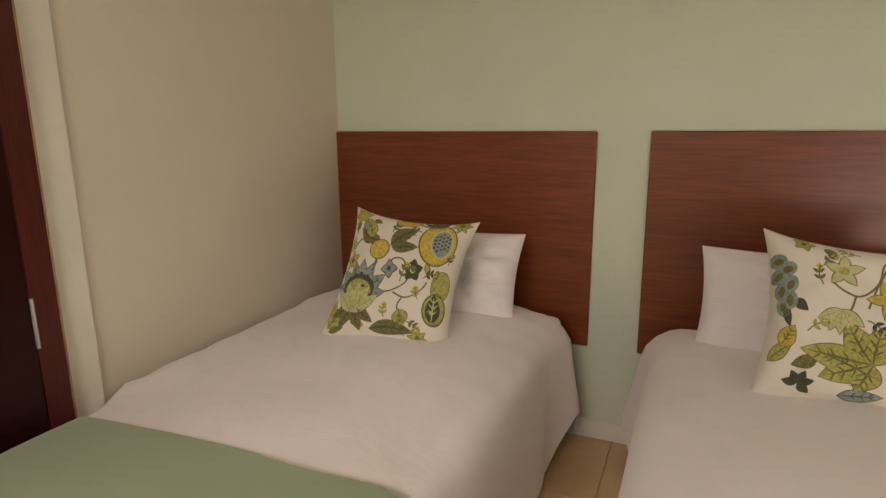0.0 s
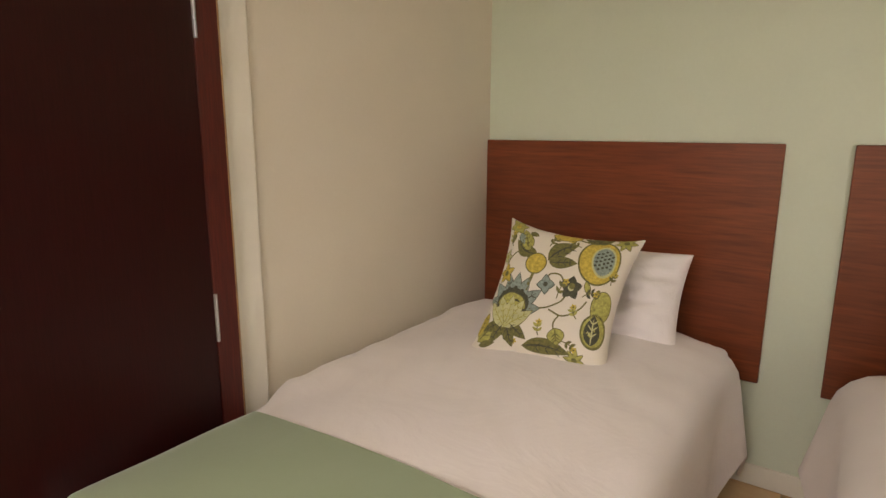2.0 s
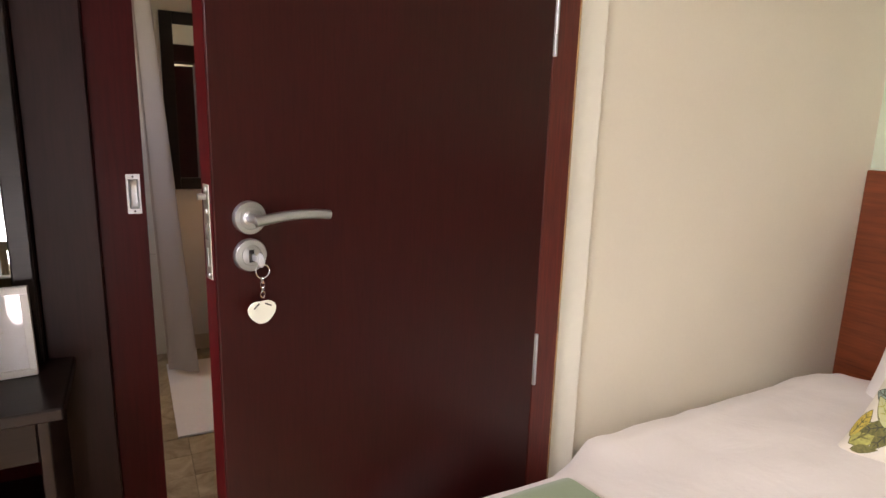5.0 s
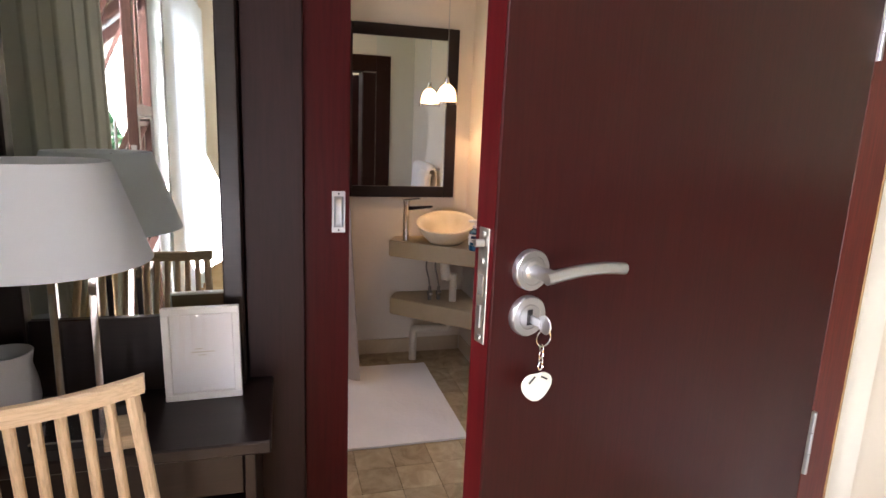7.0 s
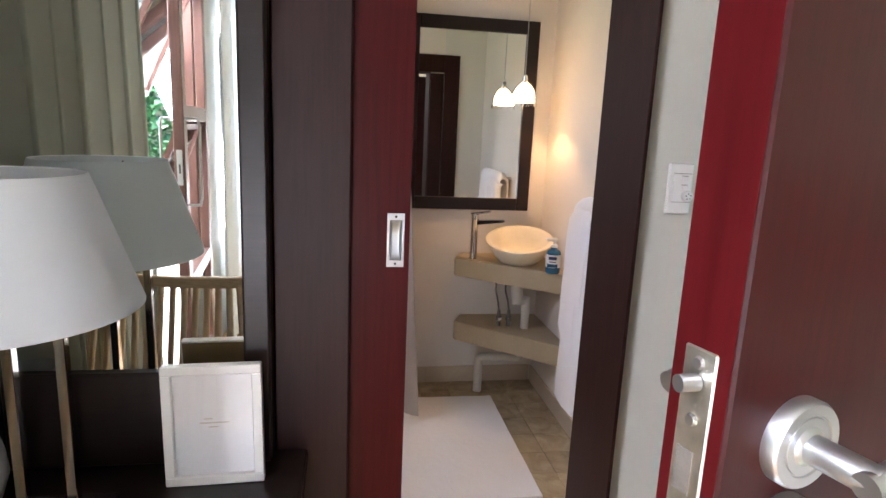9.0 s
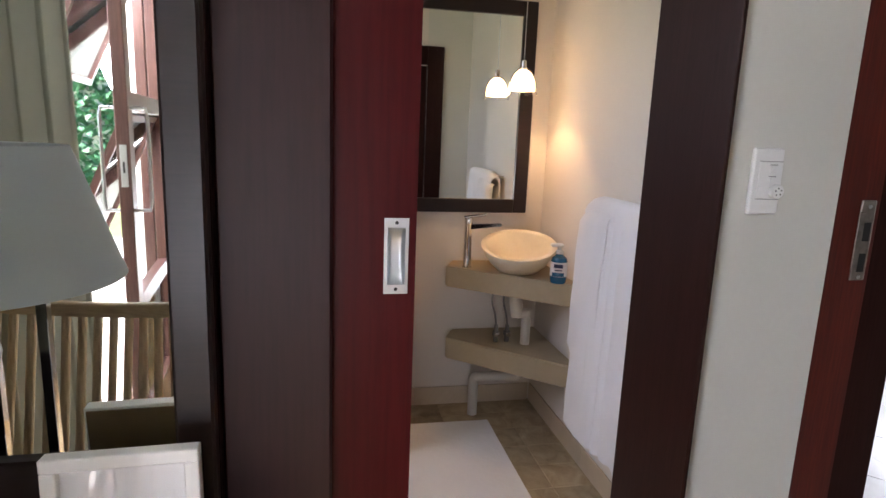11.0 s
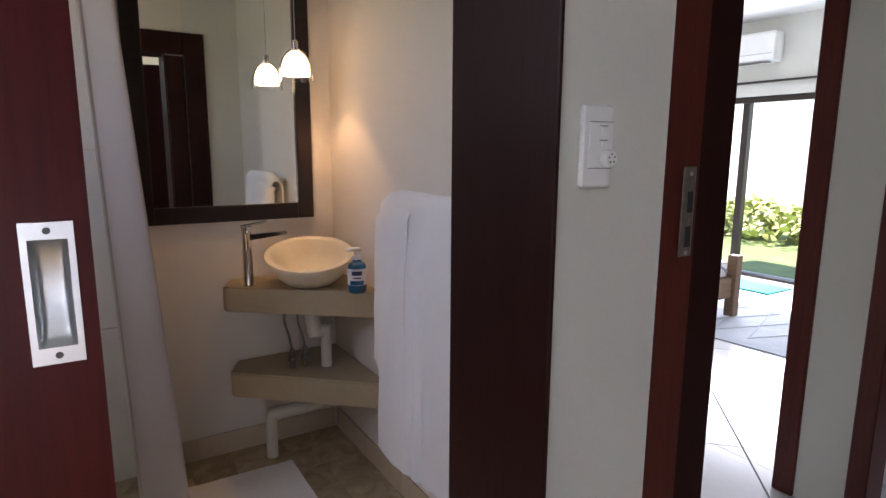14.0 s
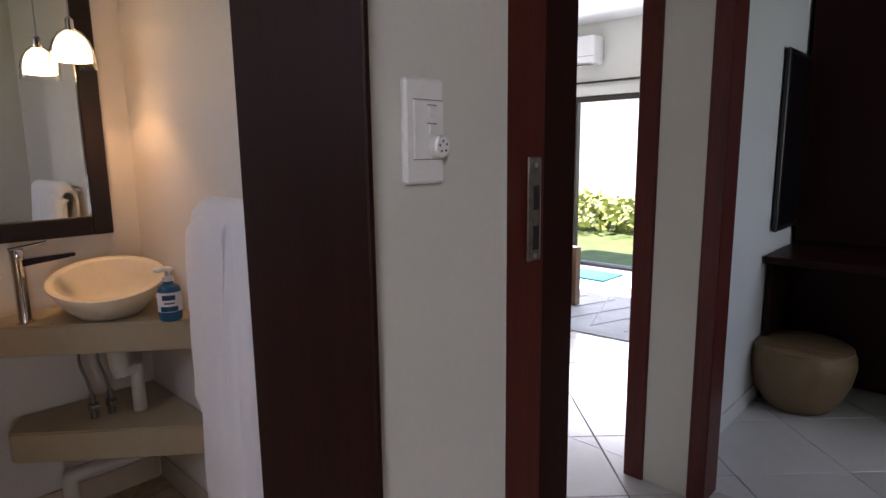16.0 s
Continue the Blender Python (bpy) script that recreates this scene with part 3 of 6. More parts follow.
# ---- bathroom wall tiles behind the shower ----
M_JOINT = M_PIPE
show = structure("wall_tiling", M_JOINT, "white glazed wall tiles in the shower", "wall tiles", (-4.14, -4.134, -0.95, 0.175, 0, CEIL))
for i in range(4):
    for j in range(5):
        y1 = 0.173 - i * 0.30
        z0 = -0.042 + j * 0.672
        a, b = max(z0 + 0.002, 0.0), min(z0 + 0.670, CEIL)
        if b > a:
            part("wall_tile", boxes((-4.134, -4.126, y1 - 0.297, y1, a, b)), M_WALLTILE, show)


# ---- bedroom: beds ----
def bed(name, label, x0, x1, y0, y1, seed, lean):
    """A made single bed: base, mattress, a duvet that hangs over the sides, under one Empty."""
    b = thing(name, label, "bed", pose((x0 + x1) / 2, (y0 + y1) / 2, 0), group="single beds")
    w, l = (x1 - x0) / 2, (y1 - y0) / 2
    part("base", boxes((-w + 0.03, w - 0.03, -l + 0.03, l, 0.08, 0.33, 0.01)), M_SHEET, b)
    for sx in (-1, 1):
        for sy in (-1, 1):
            part("leg", lathe([(0.022, 0), (0.028, 0.085)], 12, m=pose(sx * (w - 0.12), sy * (l - 0.15), 0)), M_ESPRESSO, b)
    part("mattress", boxes((-w + 0.015, w - 0.015, -l + 0.015, l - 0.005, 0.33, 0.56, 0.04, 3)), M_SHEET, b)

    def duvet(u, v):
        # across: a flat top with rounded shoulders and hanging sides
        s = u * 2 - 1
        a = abs(s)
        top, r = 0.74, 0.14
        if a < top:
            x, z = s / top * (w - 0.09), 0.634 - 0.030 * (a / top) ** 2
        else:
            k = (a - top) / (1 - top)
            ang = min(k / 0.42, 1) * math.pi / 2
            x = (w - 0.09 + 0.105 * math.sin(ang)) * (1 if s > 0 else -1)
            z = 0.604 - 0.105 * (1 - math.cos(ang))
            if k > 0.42:
                q = (k - 0.42) / 0.58
                z -= q * 0.46
                hw = max(0.0, 1 - abs(v - 0.95) / 0.10)
                z += 0.17 * hw * q
                x += (1 if s > 0 else -1) * (-0.006 * q * (1 - hw) + 0.012 * math.sin(v * 23 + seed) * q + 0.014 * wave(v * 9, seed, s) * q)
        y = -l - 0.03 + v * (2 * l + 0.0)
        # foot end hangs down, head end is softly rounded
        if v < 0.07:
            q = 1 - v / 0.07
            z -= 0.10 * q * q
        if v > 0.93:
            q = (v - 0.93) / 0.07
            z -= 0.055 * q * q
        # the head end flares out over the sides; the wall side fills the gap where there is a wall
        if a > 0.78:
            x += (1 if s > 0 else -1) * (0.11 if s < 0 and not lean else 0.075) * (a - 0.78) / 0.22 * max(0.0, 1 - abs(v - 0.95) / 0.11)
        if lean and s < 0:
            k2 = min(max((y + l - 0.50) / 0.22, 0), 1)
            x -= 0.115 * k2 * min(a / 0.74, 1)
            if a >= top:
                z -= k2 * 0.012
            x = max(x, -w - 0.118)
        n = wave(x * 3 + seed, y * 2.2, 1.3) * 0.014 + wave(x * 7 + seed, y * 5.0, 4.1) * 0.007 + 0.004 * wave(x * 16 + y * 6, y * 7, seed) + 0.022 * wave(v * 17 + seed, s * 1.5, 2.0) * max(0.0, a - 0.40)
        return (x, y, z + n * (1 if a < 0.9 else 0.3))

    part("duvet", sheet(duvet, 72, 80, 0.012), M_SHEET, b, "white cotton duvet hanging over the sides", smooth=True, angle=80)
    return b


bed_1 = bed("single_bed", "made single bed with white duvet against the beige wall", -1.36, -0.36, 0.42, 2.345, 3.0, 1)
bed_2 = bed("single_bed", "made single bed with white duvet beside the other bed", 0.00, 1.00, 0.42, 2.345, 8.0, 0)


def headboard(x0, x1, label):
    hb = tagged(part("headboard", boxes((x0, x1, 2.383, 2.4045, 0.42, 1.306, 0.003)), M_HEAD), label, "headboard", group="headboards")
    return hb


headboard(-1.487, -0.283, "red-brown mahogany laminate headboard panel on the wall")
headboard(-0.083, 1.121, "red-brown mahogany laminate headboard panel on the wall")


def blanket(x0, x1, y0, y1, z):
    def fn(u, v):
        x = x0 + (x1 - x0) * u
        y = y0 + (y1 - y0) * v
        c = (u - 0.5) * 2
        zz = z - 0.022 * c * c
        for e, side in ((u, 1), (1 - u, 1)):
            if e < 0.10:
                q = 1 - e / 0.10
                zz -= 0.13 * q ** 2
        if v < 0.14:
            zz -= 0.14 * (1 - v / 0.14) ** 2
        y += 0.012 * wave(x * 4, 2.0) + 0.02 * c * v
        return (x, y, zz + 0.006 * wave(x * 5, y * 5, 2))
    return tagged(part("blanket", sheet(fn, 60, 30, 0.018), M_BLANKET, smooth=True, angle=60), "sage green blanket folded over the bed's foot", "blanket")


blanket(-1.32, -0.31, 0.375, 0.880, 0.668)
blanket(0.05, 1.05, 0.375, 0.855, 0.668)


# ---- pillows and cushions ----
def puff(u, v, w, h, d, pinch=0.06, wob=0.0, seed=0.0):
    """A stuffed square: place on the front, and half thickness there."""
    a, b = u * 2 - 1, v * 2 - 1
    k = max(0.0, (1 - a ** 4)) * max(0.0, (1 - b ** 4))
    t = d * k ** 0.62
    x = a * w / 2 * (1 - pinch * (1 - b * b) * abs(a) ** 3)
    y = b * h / 2 * (1 - pinch * (1 - a * a) * abs(b) ** 3)
    t += wob * k * (wave(a * 2.2 + seed, b * 2.2, seed) + 0.5 * wave(a * 5 + seed, b * 5, 3 + seed))
    return x, y, max(t, 0.003)


def stuffed(w, h, d, n=28, pinch=0.06, wob=0.0, seed=0.0, flange=0.0):
    bm = bmesh.new()
    grids = []
    for side in (1, -1):
        g = []
        for i in range(n + 1):
            row = []
            for j in range(n + 1):
                x, y, t = puff(i / n, j / n, w, h, d, pinch, wob, seed)
                row.append(bm.verts.new((x, y, side * t)))
            g.append(row)
        grids.append(g)
        for i in range(n):
            for j in range(n):
                q = (g[i][j], g[i + 1][j], g[i + 1][j + 1], g[i][j + 1])
                bm.faces.new(q if side == 1 else q[::-1])
    f, b = grids
    rim = [(i, 0) for i in range(n)] + [(n, j) for j in range(n)] + [(n - i, n) for i in range(n)] + [(0, n - j) for j in range(n)]
    for k in range(len(rim)):
        (i, j), (p, q) = rim[k], rim[(k + 1) % len(rim)]
        bm.faces.new((f[i][j], b[i][j], b[p][q], f[p][q]))
    if flange:
        outer = []
        for k, (i, j) in enumerate(rim):
            v = f[i][j].co
            a, c = v.x / (w / 2), v.y / (h / 2)
            m = max(abs(a), abs(c), 1e-6)
            ex = flange * (1 + 0.5 * wave(k * 0.21, seed))
            dx = (1 if a > 0 else -1) * ex if abs(a) > 0.93 else 0
            dy = (1 if c > 0 else -1) * ex if abs(c) > 0.93 else 0
            outer.append(bm.verts.new((v.x + dx, v.y + dy, 0.02 * wave(k * 0.17, seed, 2.0))))
        for k in range(len(rim)):
            (i, j), (p, q) = rim[k], rim[(k + 1) % len(rim)]
            bm.faces.new((f[i][j], f[p][q], outer[(k + 1) % len(rim)], outer[k]))
    return bm


def facing(centre, right, up):
    """A pose whose x runs to the right, y up the thing, z out of its face."""
    r = Vector(right).normalized()
    n = r.cross(Vector(up)).normalized()
    u = n.cross(r)
    m = Matrix((r, u, n)).transposed().to_4x4()
    m.translation = Vector(centre)
    return m


def pillow(label, m, seed):
    ob = part("pillow", stuffed(0.735, 0.380, 0.095, 48, 0.05, 0.062, seed), M_PILLOW, smooth=True, angle=70)
    ob.matrix_world = m
    return tagged(ob, label, "pillow", group="white pillows")


pillow("white cotton pillow leaning on the headboard", facing((-0.880, 2.145, 0.735), (1, 0.01, 0.01), (0, 0.48, 1)), 1.7)
pillow("white cotton pillow leaning on the headboard", facing((0.487, 2.14, 0.738), (1, 0.0, -0.02), (0, 0.48, 1)), 5.2)

PRINT = {
    "olive": plain("olive_print", (0.175, 0.165, 0.055), 0.9, var=0.45, scale=130),
    "lime": plain("lime_print", (0.42, 0.40, 0.11), 0.9, var=0.4, scale=120),
    "yellow": plain("yellow_print", (0.58, 0.44, 0.08), 0.9, var=0.35, scale=110),
    "teal": plain("grey_teal_print", (0.25, 0.32, 0.27), 0.9, var=0.4, scale=130),
    "dark": plain("dark_print", (0.075, 0.078, 0.048), 0.9, var=0.4, scale=140),
    "pale": plain("pale_print", (0.52, 0.52, 0.26), 0.9, var=0.15, scale=50),
}


def leaf_shape(cx, cy, length, width, ang, n=9, curve=0.0):
    c, s = math.cos(radians(ang)), math.sin(radians(ang))
    left, right = [], []
    for i in range(n + 1):
        t = i / n
        wd = width / 2 * math.sin(math.pi * t ** 0.8) ** 0.9 if 0 < t < 1 else 0
        bend = curve * math.sin(math.pi * t)
        for out, sg in ((left, 1), (right, -1)):
            x, y = t * length, bend + sg * wd
            out.append((cx + x * c - y * s, cy + x * s + y * c))
    return left, right


def disc_shape(cx, cy, rx, ry, ang=0, n=20, top=None):
    c, s = math.cos(radians(ang)), math.sin(radians(ang))
    left, right = [], []
    for i in range(n + 1):
        a = math.pi * i / n
        x, y = -rx * math.cos(a), ry * math.sin(a)
        left.append((cx + x * c - y * s, cy + x * s + y * c))
        right.append((cx + x * c + y * s, cy + x * s - y * c))
    return left, right


def stem_shape(pts, width):
    p = [(q.x, q.y) for q in arc([(a, b, 0) for a, b in pts], 6)]
    left, right = [], []
    for i, (x, y) in enumerate(p):
        a, b = p[max(i - 1, 0)], p[min(i + 1, len(p) - 1)]
        dx, dy = b[0] - a[0], b[1] - a[1]
        k = math.hypot(dx, dy) or 1
        left.append((x - dy / k * width / 2, y + dx / k * width / 2))
        right.append((x + dy / k * width / 2, y - dx / k * width / 2))
    return left, right


class Print:
    """Printed motifs laid on the front of a cushion, a colour a part."""

    def __init__(self, surface):
        self.surface, self.motifs, self.deep = surface, [], 0

    def begin(self, name):
        if not self.deep:
            self.motifs.append((name, bmesh.new(), []))
        self.deep += 1

    def end(self):
        self.deep -= 1

    def strip(self, colour, shape, level=0):
        name, bm, mats = self.motifs[-1]
        if colour not in mats:
            mats.append(colour)
        slot = mats.index(colour)
        left, right = shape
        rows = []
        m = 4
        for (a, b), (c, d) in zip(left, right):
            rows.append([bm.verts.new(self.surface(a + (c - a) * k / m, b + (d - b) * k / m, 0.0009 + 0.0005 * level)) for k in range(m + 1)])
        for r, q in zip(rows, rows[1:]):
            for k in range(m):
                if (r[k].co - r[k + 1].co).length + (q[k].co - q[k + 1].co).length > 1e-6:
                    f = bm.faces.new((r[k], r[k + 1], q[k + 1], q[k]))
                    f.material_index = slot

    def leaf(self, colour, x, y, l, w, a, lv=0, vein=None, curve=0.0):
        self.begin("printed_leaf")
        if colour in ("lime", "yellow", "teal", "pale") and l > 0.05:
            c, q = math.cos(radians(a)), math.sin(radians(a))
            self.strip("dark" if colour == "teal" else "olive", leaf_shape(x - 0.005 * c, y - 0.005 * q, l + 0.011, w + 0.012, a, curve=curve), lv - 0.5)
        self.strip(colour, leaf_shape(x, y, l, w, a, curve=curve), lv)
        if vein:
            self.strip(vein, leaf_shape(x, y, l * 0.92, w * 0.10, a, curve=curve), lv + 1)
            for k in (0.3, 0.5, 0.7):
                for sg in (-1, 1):
                    px, py = x + l * k * math.cos(radians(a)), y + l * k * math.sin(radians(a))
                    self.strip(vein, leaf_shape(px, py, w * 0.42, w * 0.07, a + sg * 48), lv + 1)
        self.end()

    def disc(self, colour, x, y, rx, ry, a=0, lv=0):
        self.begin("printed_fruit")
        if colour in ("lime", "yellow") and rx > 0.03:
            self.strip("olive", disc_shape(x, y, rx + 0.006, ry + 0.006, a), lv - 0.5)
        self.strip(colour, disc_shape(x, y, rx, ry, a), lv)
        self.end()

    def stem(self, colour, pts, w=0.011, lv=0):
        self.begin("printed_stem")
        self.strip(colour, stem_shape(pts, w), lv)
        self.end()

    def flower(self, colour, x, y, r, n, heart, lv=1, turn=0, w=0.62):
        self.begin("printed_flower")
        for i in range(n):
            self.leaf(colour, x, y, r, r * w, turn + 360 * i / n, lv)
        self.disc(heart, x, y, r * 0.26, r * 0.26, 0, lv + 1)
        self.end()

    def sprig(self, x, y, l, ang, leaf="olive"):
        """A thin curling stem with pairs of tiny leaves and a bud."""
        self.begin("printed_sprig")
        c, q = math.cos(radians(ang)), math.sin(radians(ang))
        at = [(x + l * k * c - 0.12 * l * math.sin(k * 3) * q, y + l * k * q + 0.12 * l * math.sin(k * 3) * c) for k in (0, 0.33, 0.66, 1.0)]
        self.stem("olive", at, 0.007, 1)
        for k in (1, 2):
            for sg in (-1, 1):
                self.leaf(leaf, at[k][0], at[k][1], 0.042, 0.020, ang + sg * 50, 1)
        self.flower("yellow", at[3][0], at[3][1], 0.026, 5, "olive", 1, ang, 0.6)
        self.end()

    def artichoke(self, x, y, s, turn=0):
        """The large teal bloom with a scaled heart."""
        self.begin("printed_bloom")
        for i, a in enumerate((-75, -48, -20, 20, 48, 75, 0)):
            self.leaf("teal", x, y, 0.25 * s * (1.0 if abs(a) < 60 else 0.86), 0.095 * s, 90 + a + turn, 0, "dark" if i % 2 else None)
        self.disc("dark", x, y + 0.055 * s, 0.125 * s, 0.095 * s, turn, 1)
        self.disc("lime", x, y + 0.03 * s, 0.105 * s, 0.085 * s, turn, 2)
        for i, a in enumerate((-60, -30, 0, 30, 60)):
            self.leaf("pale", x, y - 0.12 * s, 0.22 * s, 0.085 * s, 90 + a * 0.8 + turn, 3, "lime")
        for a in (-150, -115, -65, -30):
            self.leaf("olive", x, y - 0.07 * s, 0.20 * s, 0.085 * s, a + turn, 2, "dark")
        for i in range(9):
            a = radians(200 - i * 27.5 + turn)
            self.disc("dark", x + 0.115 * s * math.cos(a), y + 0.05 * s + 0.10 * s * math.sin(a), 0.013 * s, 0.013 * s, 0, 3)
        self.end()

    def pomegranate(self, x, y, s, turn=0):
        self.begin("printed_pomegranate")
        self.disc("olive", x, y, 0.150 * s, 0.172 * s, turn, 0)
        self.disc("yellow", x, y, 0.138 * s, 0.160 * s, turn, 1)
        self.disc("pale", x + 0.03 * s, y + 0.005 * s, 0.086 * s, 0.118 * s, turn, 2)
        self.disc("teal", x + 0.03 * s, y + 0.005 * s, 0.074 * s, 0.104 * s, turn, 3)
        for i in range(5):
            for j in range(6):
                a, b = (i - 2) * 0.026 * s, (j - 2.5) * 0.030 * s + (i % 2) * 0.012 * s
                if (a / 0.066 / s) ** 2 + (b / 0.092 / s) ** 2 < 1:
                    self.disc("dark", x + 0.03 * s + a, y + 0.005 * s + b, 0.010 * s, 0.0075 * s, 35, 4)
        for a in (35, 75, 110, 150):
            self.leaf("olive", x - 0.04 * s, y + 0.14 * s, 0.12 * s, 0.055 * s, a + turn, 2, "dark")
        self.end()


def cushion(label, m, w, h, motif, seed):
    d = 0.078
    ob = part("cushion", stuffed(w, h, d, 36, 0.150, 0.014, seed), M_LINEN, smooth=True, angle=75)
    ob.matrix_world = m

    def surface(u, v, lift):
        u, v = min(max(u, 0.004), 0.996), min(max(v, 0.004), 0.996)
        x, y, t = puff(u, v, w, h, d, 0.150, 0.014, seed)
        return (x, y, t + lift)

    pr = Print(surface)
    motif(pr)
    for name, bm, mats in pr.motifs:
        part(name, bm, [PRINT[c] for c in mats], ob, "", smooth=True)
    return tagged(ob, label, "cushion", group="floral cushions")


def motif_a(p):
    p.stem("olive", [(0.30, 0.34), (0.42, 0.37), (0.52, 0.40), (0.60, 0.48), (0.55, 0.60), (0.47, 0.60), (0.46, 0.54)])
    p.stem("olive", [(0.52, 0.38), (0.62, 0.36), (0.72, 0.42), (0.76, 0.48)])
    p.stem("olive", [(0.36, 0.66), (0.34, 0.55), (0.32, 0.45)], 0.02)
    p.stem("olive", [(0.10, 0.64), (0.16, 0.72), (0.25, 0.70), (0.30, 0.66)])
    p.stem("olive", [(0.40, 0.86), (0.52, 0.93), (0.66, 0.90), (0.74, 0.95)], 0.016)
    p.stem("olive", [(0.60, 0.36), (0.58, 0.30), (0.60, 0.24)])
    p.artichoke(0.25, 0.32, 1.0)
    p.pomegranate(0.77, 0.76, 1.0, 8)
    p.disc("olive", 0.345, 0.655, 0.078, 0.076, 0, 1)
    p.disc("yellow", 0.345, 0.655, 0.070, 0.068, 0, 2)
    p.leaf("olive", 0.33, 0.72, 0.22, 0.10, 155, 1, "dark", 0.03)
    p.leaf("lime", 0.26, 0.74, 0.19, 0.09, 118, 2, "olive")
    p.leaf("olive", 0.42, 0.69, 0.24, 0.13, 42, 1, "dark", 0.03)
    p.leaf("olive", 0.43, 0.68, 0.20, 0.09, 8, 2, "dark")
    p.flower("dark", 0.63, 0.545, 0.078, 5, "pale", 1, 20, 0.8)
    p.flower("teal", 0.455, 0.53, 0.060, 4, "dark", 1, 10, 0.8)
    p.disc("olive", 0.635, 0.555, 0.02, 0.02, 0, 4)
    p.leaf("lime", 0.60, 0.27, 0.11, 0.11, -70, 1, "olive")
    p.disc("lime", 0.875, 0.47, 0.075, 0.095, -10, 1)
    p.disc("olive", 0.86, 0.31, 0.095, 0.110, 0, 1)
    p.disc("lime", 0.86, 0.31, 0.082, 0.095, 0, 2)
    p.leaf("dark", 0.86, 0.22, 0.19, 0.12, 95, 3, "pale")
    p.leaf("olive", 0.40, 0.10, 0.34, 0.12, 5, 1, "dark", 0.02)
    p.flower("lime", 0.77, 0.10, 0.075, 8, "olive", 1, 0, 0.35)
    p.leaf("yellow", 0.04, 0.12, 0.16, 0.09, 75, 1, "olive")
    p.leaf("lime", 0.06, 0.08, 0.20, 0.12, 48, 1, "olive")
    p.leaf("olive", 0.08, 0.05, 0.13, 0.05, 15, 2)
    p.flower("yellow", 0.12, 0.56, 0.075, 5, "olive", 1, 30, 0.5)
    p.flower("pale", 0.07, 0.68, 0.055, 5, "lime", 1, 0, 0.5)
    p.disc("yellow", 0.50, 0.93, 0.10, 0.050, 8, 1)
    p.flower("lime", 0.10, 0.93, 0.085, 6, "yellow", 1, 15, 0.6)
    p.leaf("olive", 0.10, 0.86, 0.09, 0.04, -100, 2)
    p.leaf("teal", 0.15, 0.87, 0.10, 0.05, -60, 2)
    p.leaf("olive", 0.22, 0.90, 0.08, 0.05, -20, 2)
    p.flower("lime", 0.90, 0.95, 0.075, 7, "olive", 1, 0, 0.4)
    p.leaf("dark", 0.93, 0.03, 0.10, 0.05, 80, 2)
    p.leaf("lime", 0.72, 0.60, 0.10, 0.035, -60, 1)
    p.leaf("olive", 0.83, 0.57, 0.07, 0.04, -100, 1)
    for x, y, l, a, c in ((0.55, 0.46, 0.12, 70, "olive"), (0.72, 0.50, 0.10, 20, "dark"), (0.10, 0.76, 0.11, 100, "lime"), (0.62, 0.84, 0.09, 150, "olive"),
                          (0.66, 0.20, 0.10, -20, "olive"), (0.50, 0.20, 0.09, 100, "lime"), (0.90, 0.62, 0.08, 80, "olive"), (0.22, 0.14, 0.12, -10, "dark"),
                          (0.40, 0.80, 0.10, 60, "olive"), (0.72, 0.36, 0.08, 120, "lime")):
        p.sprig(x, y, l, a, c)


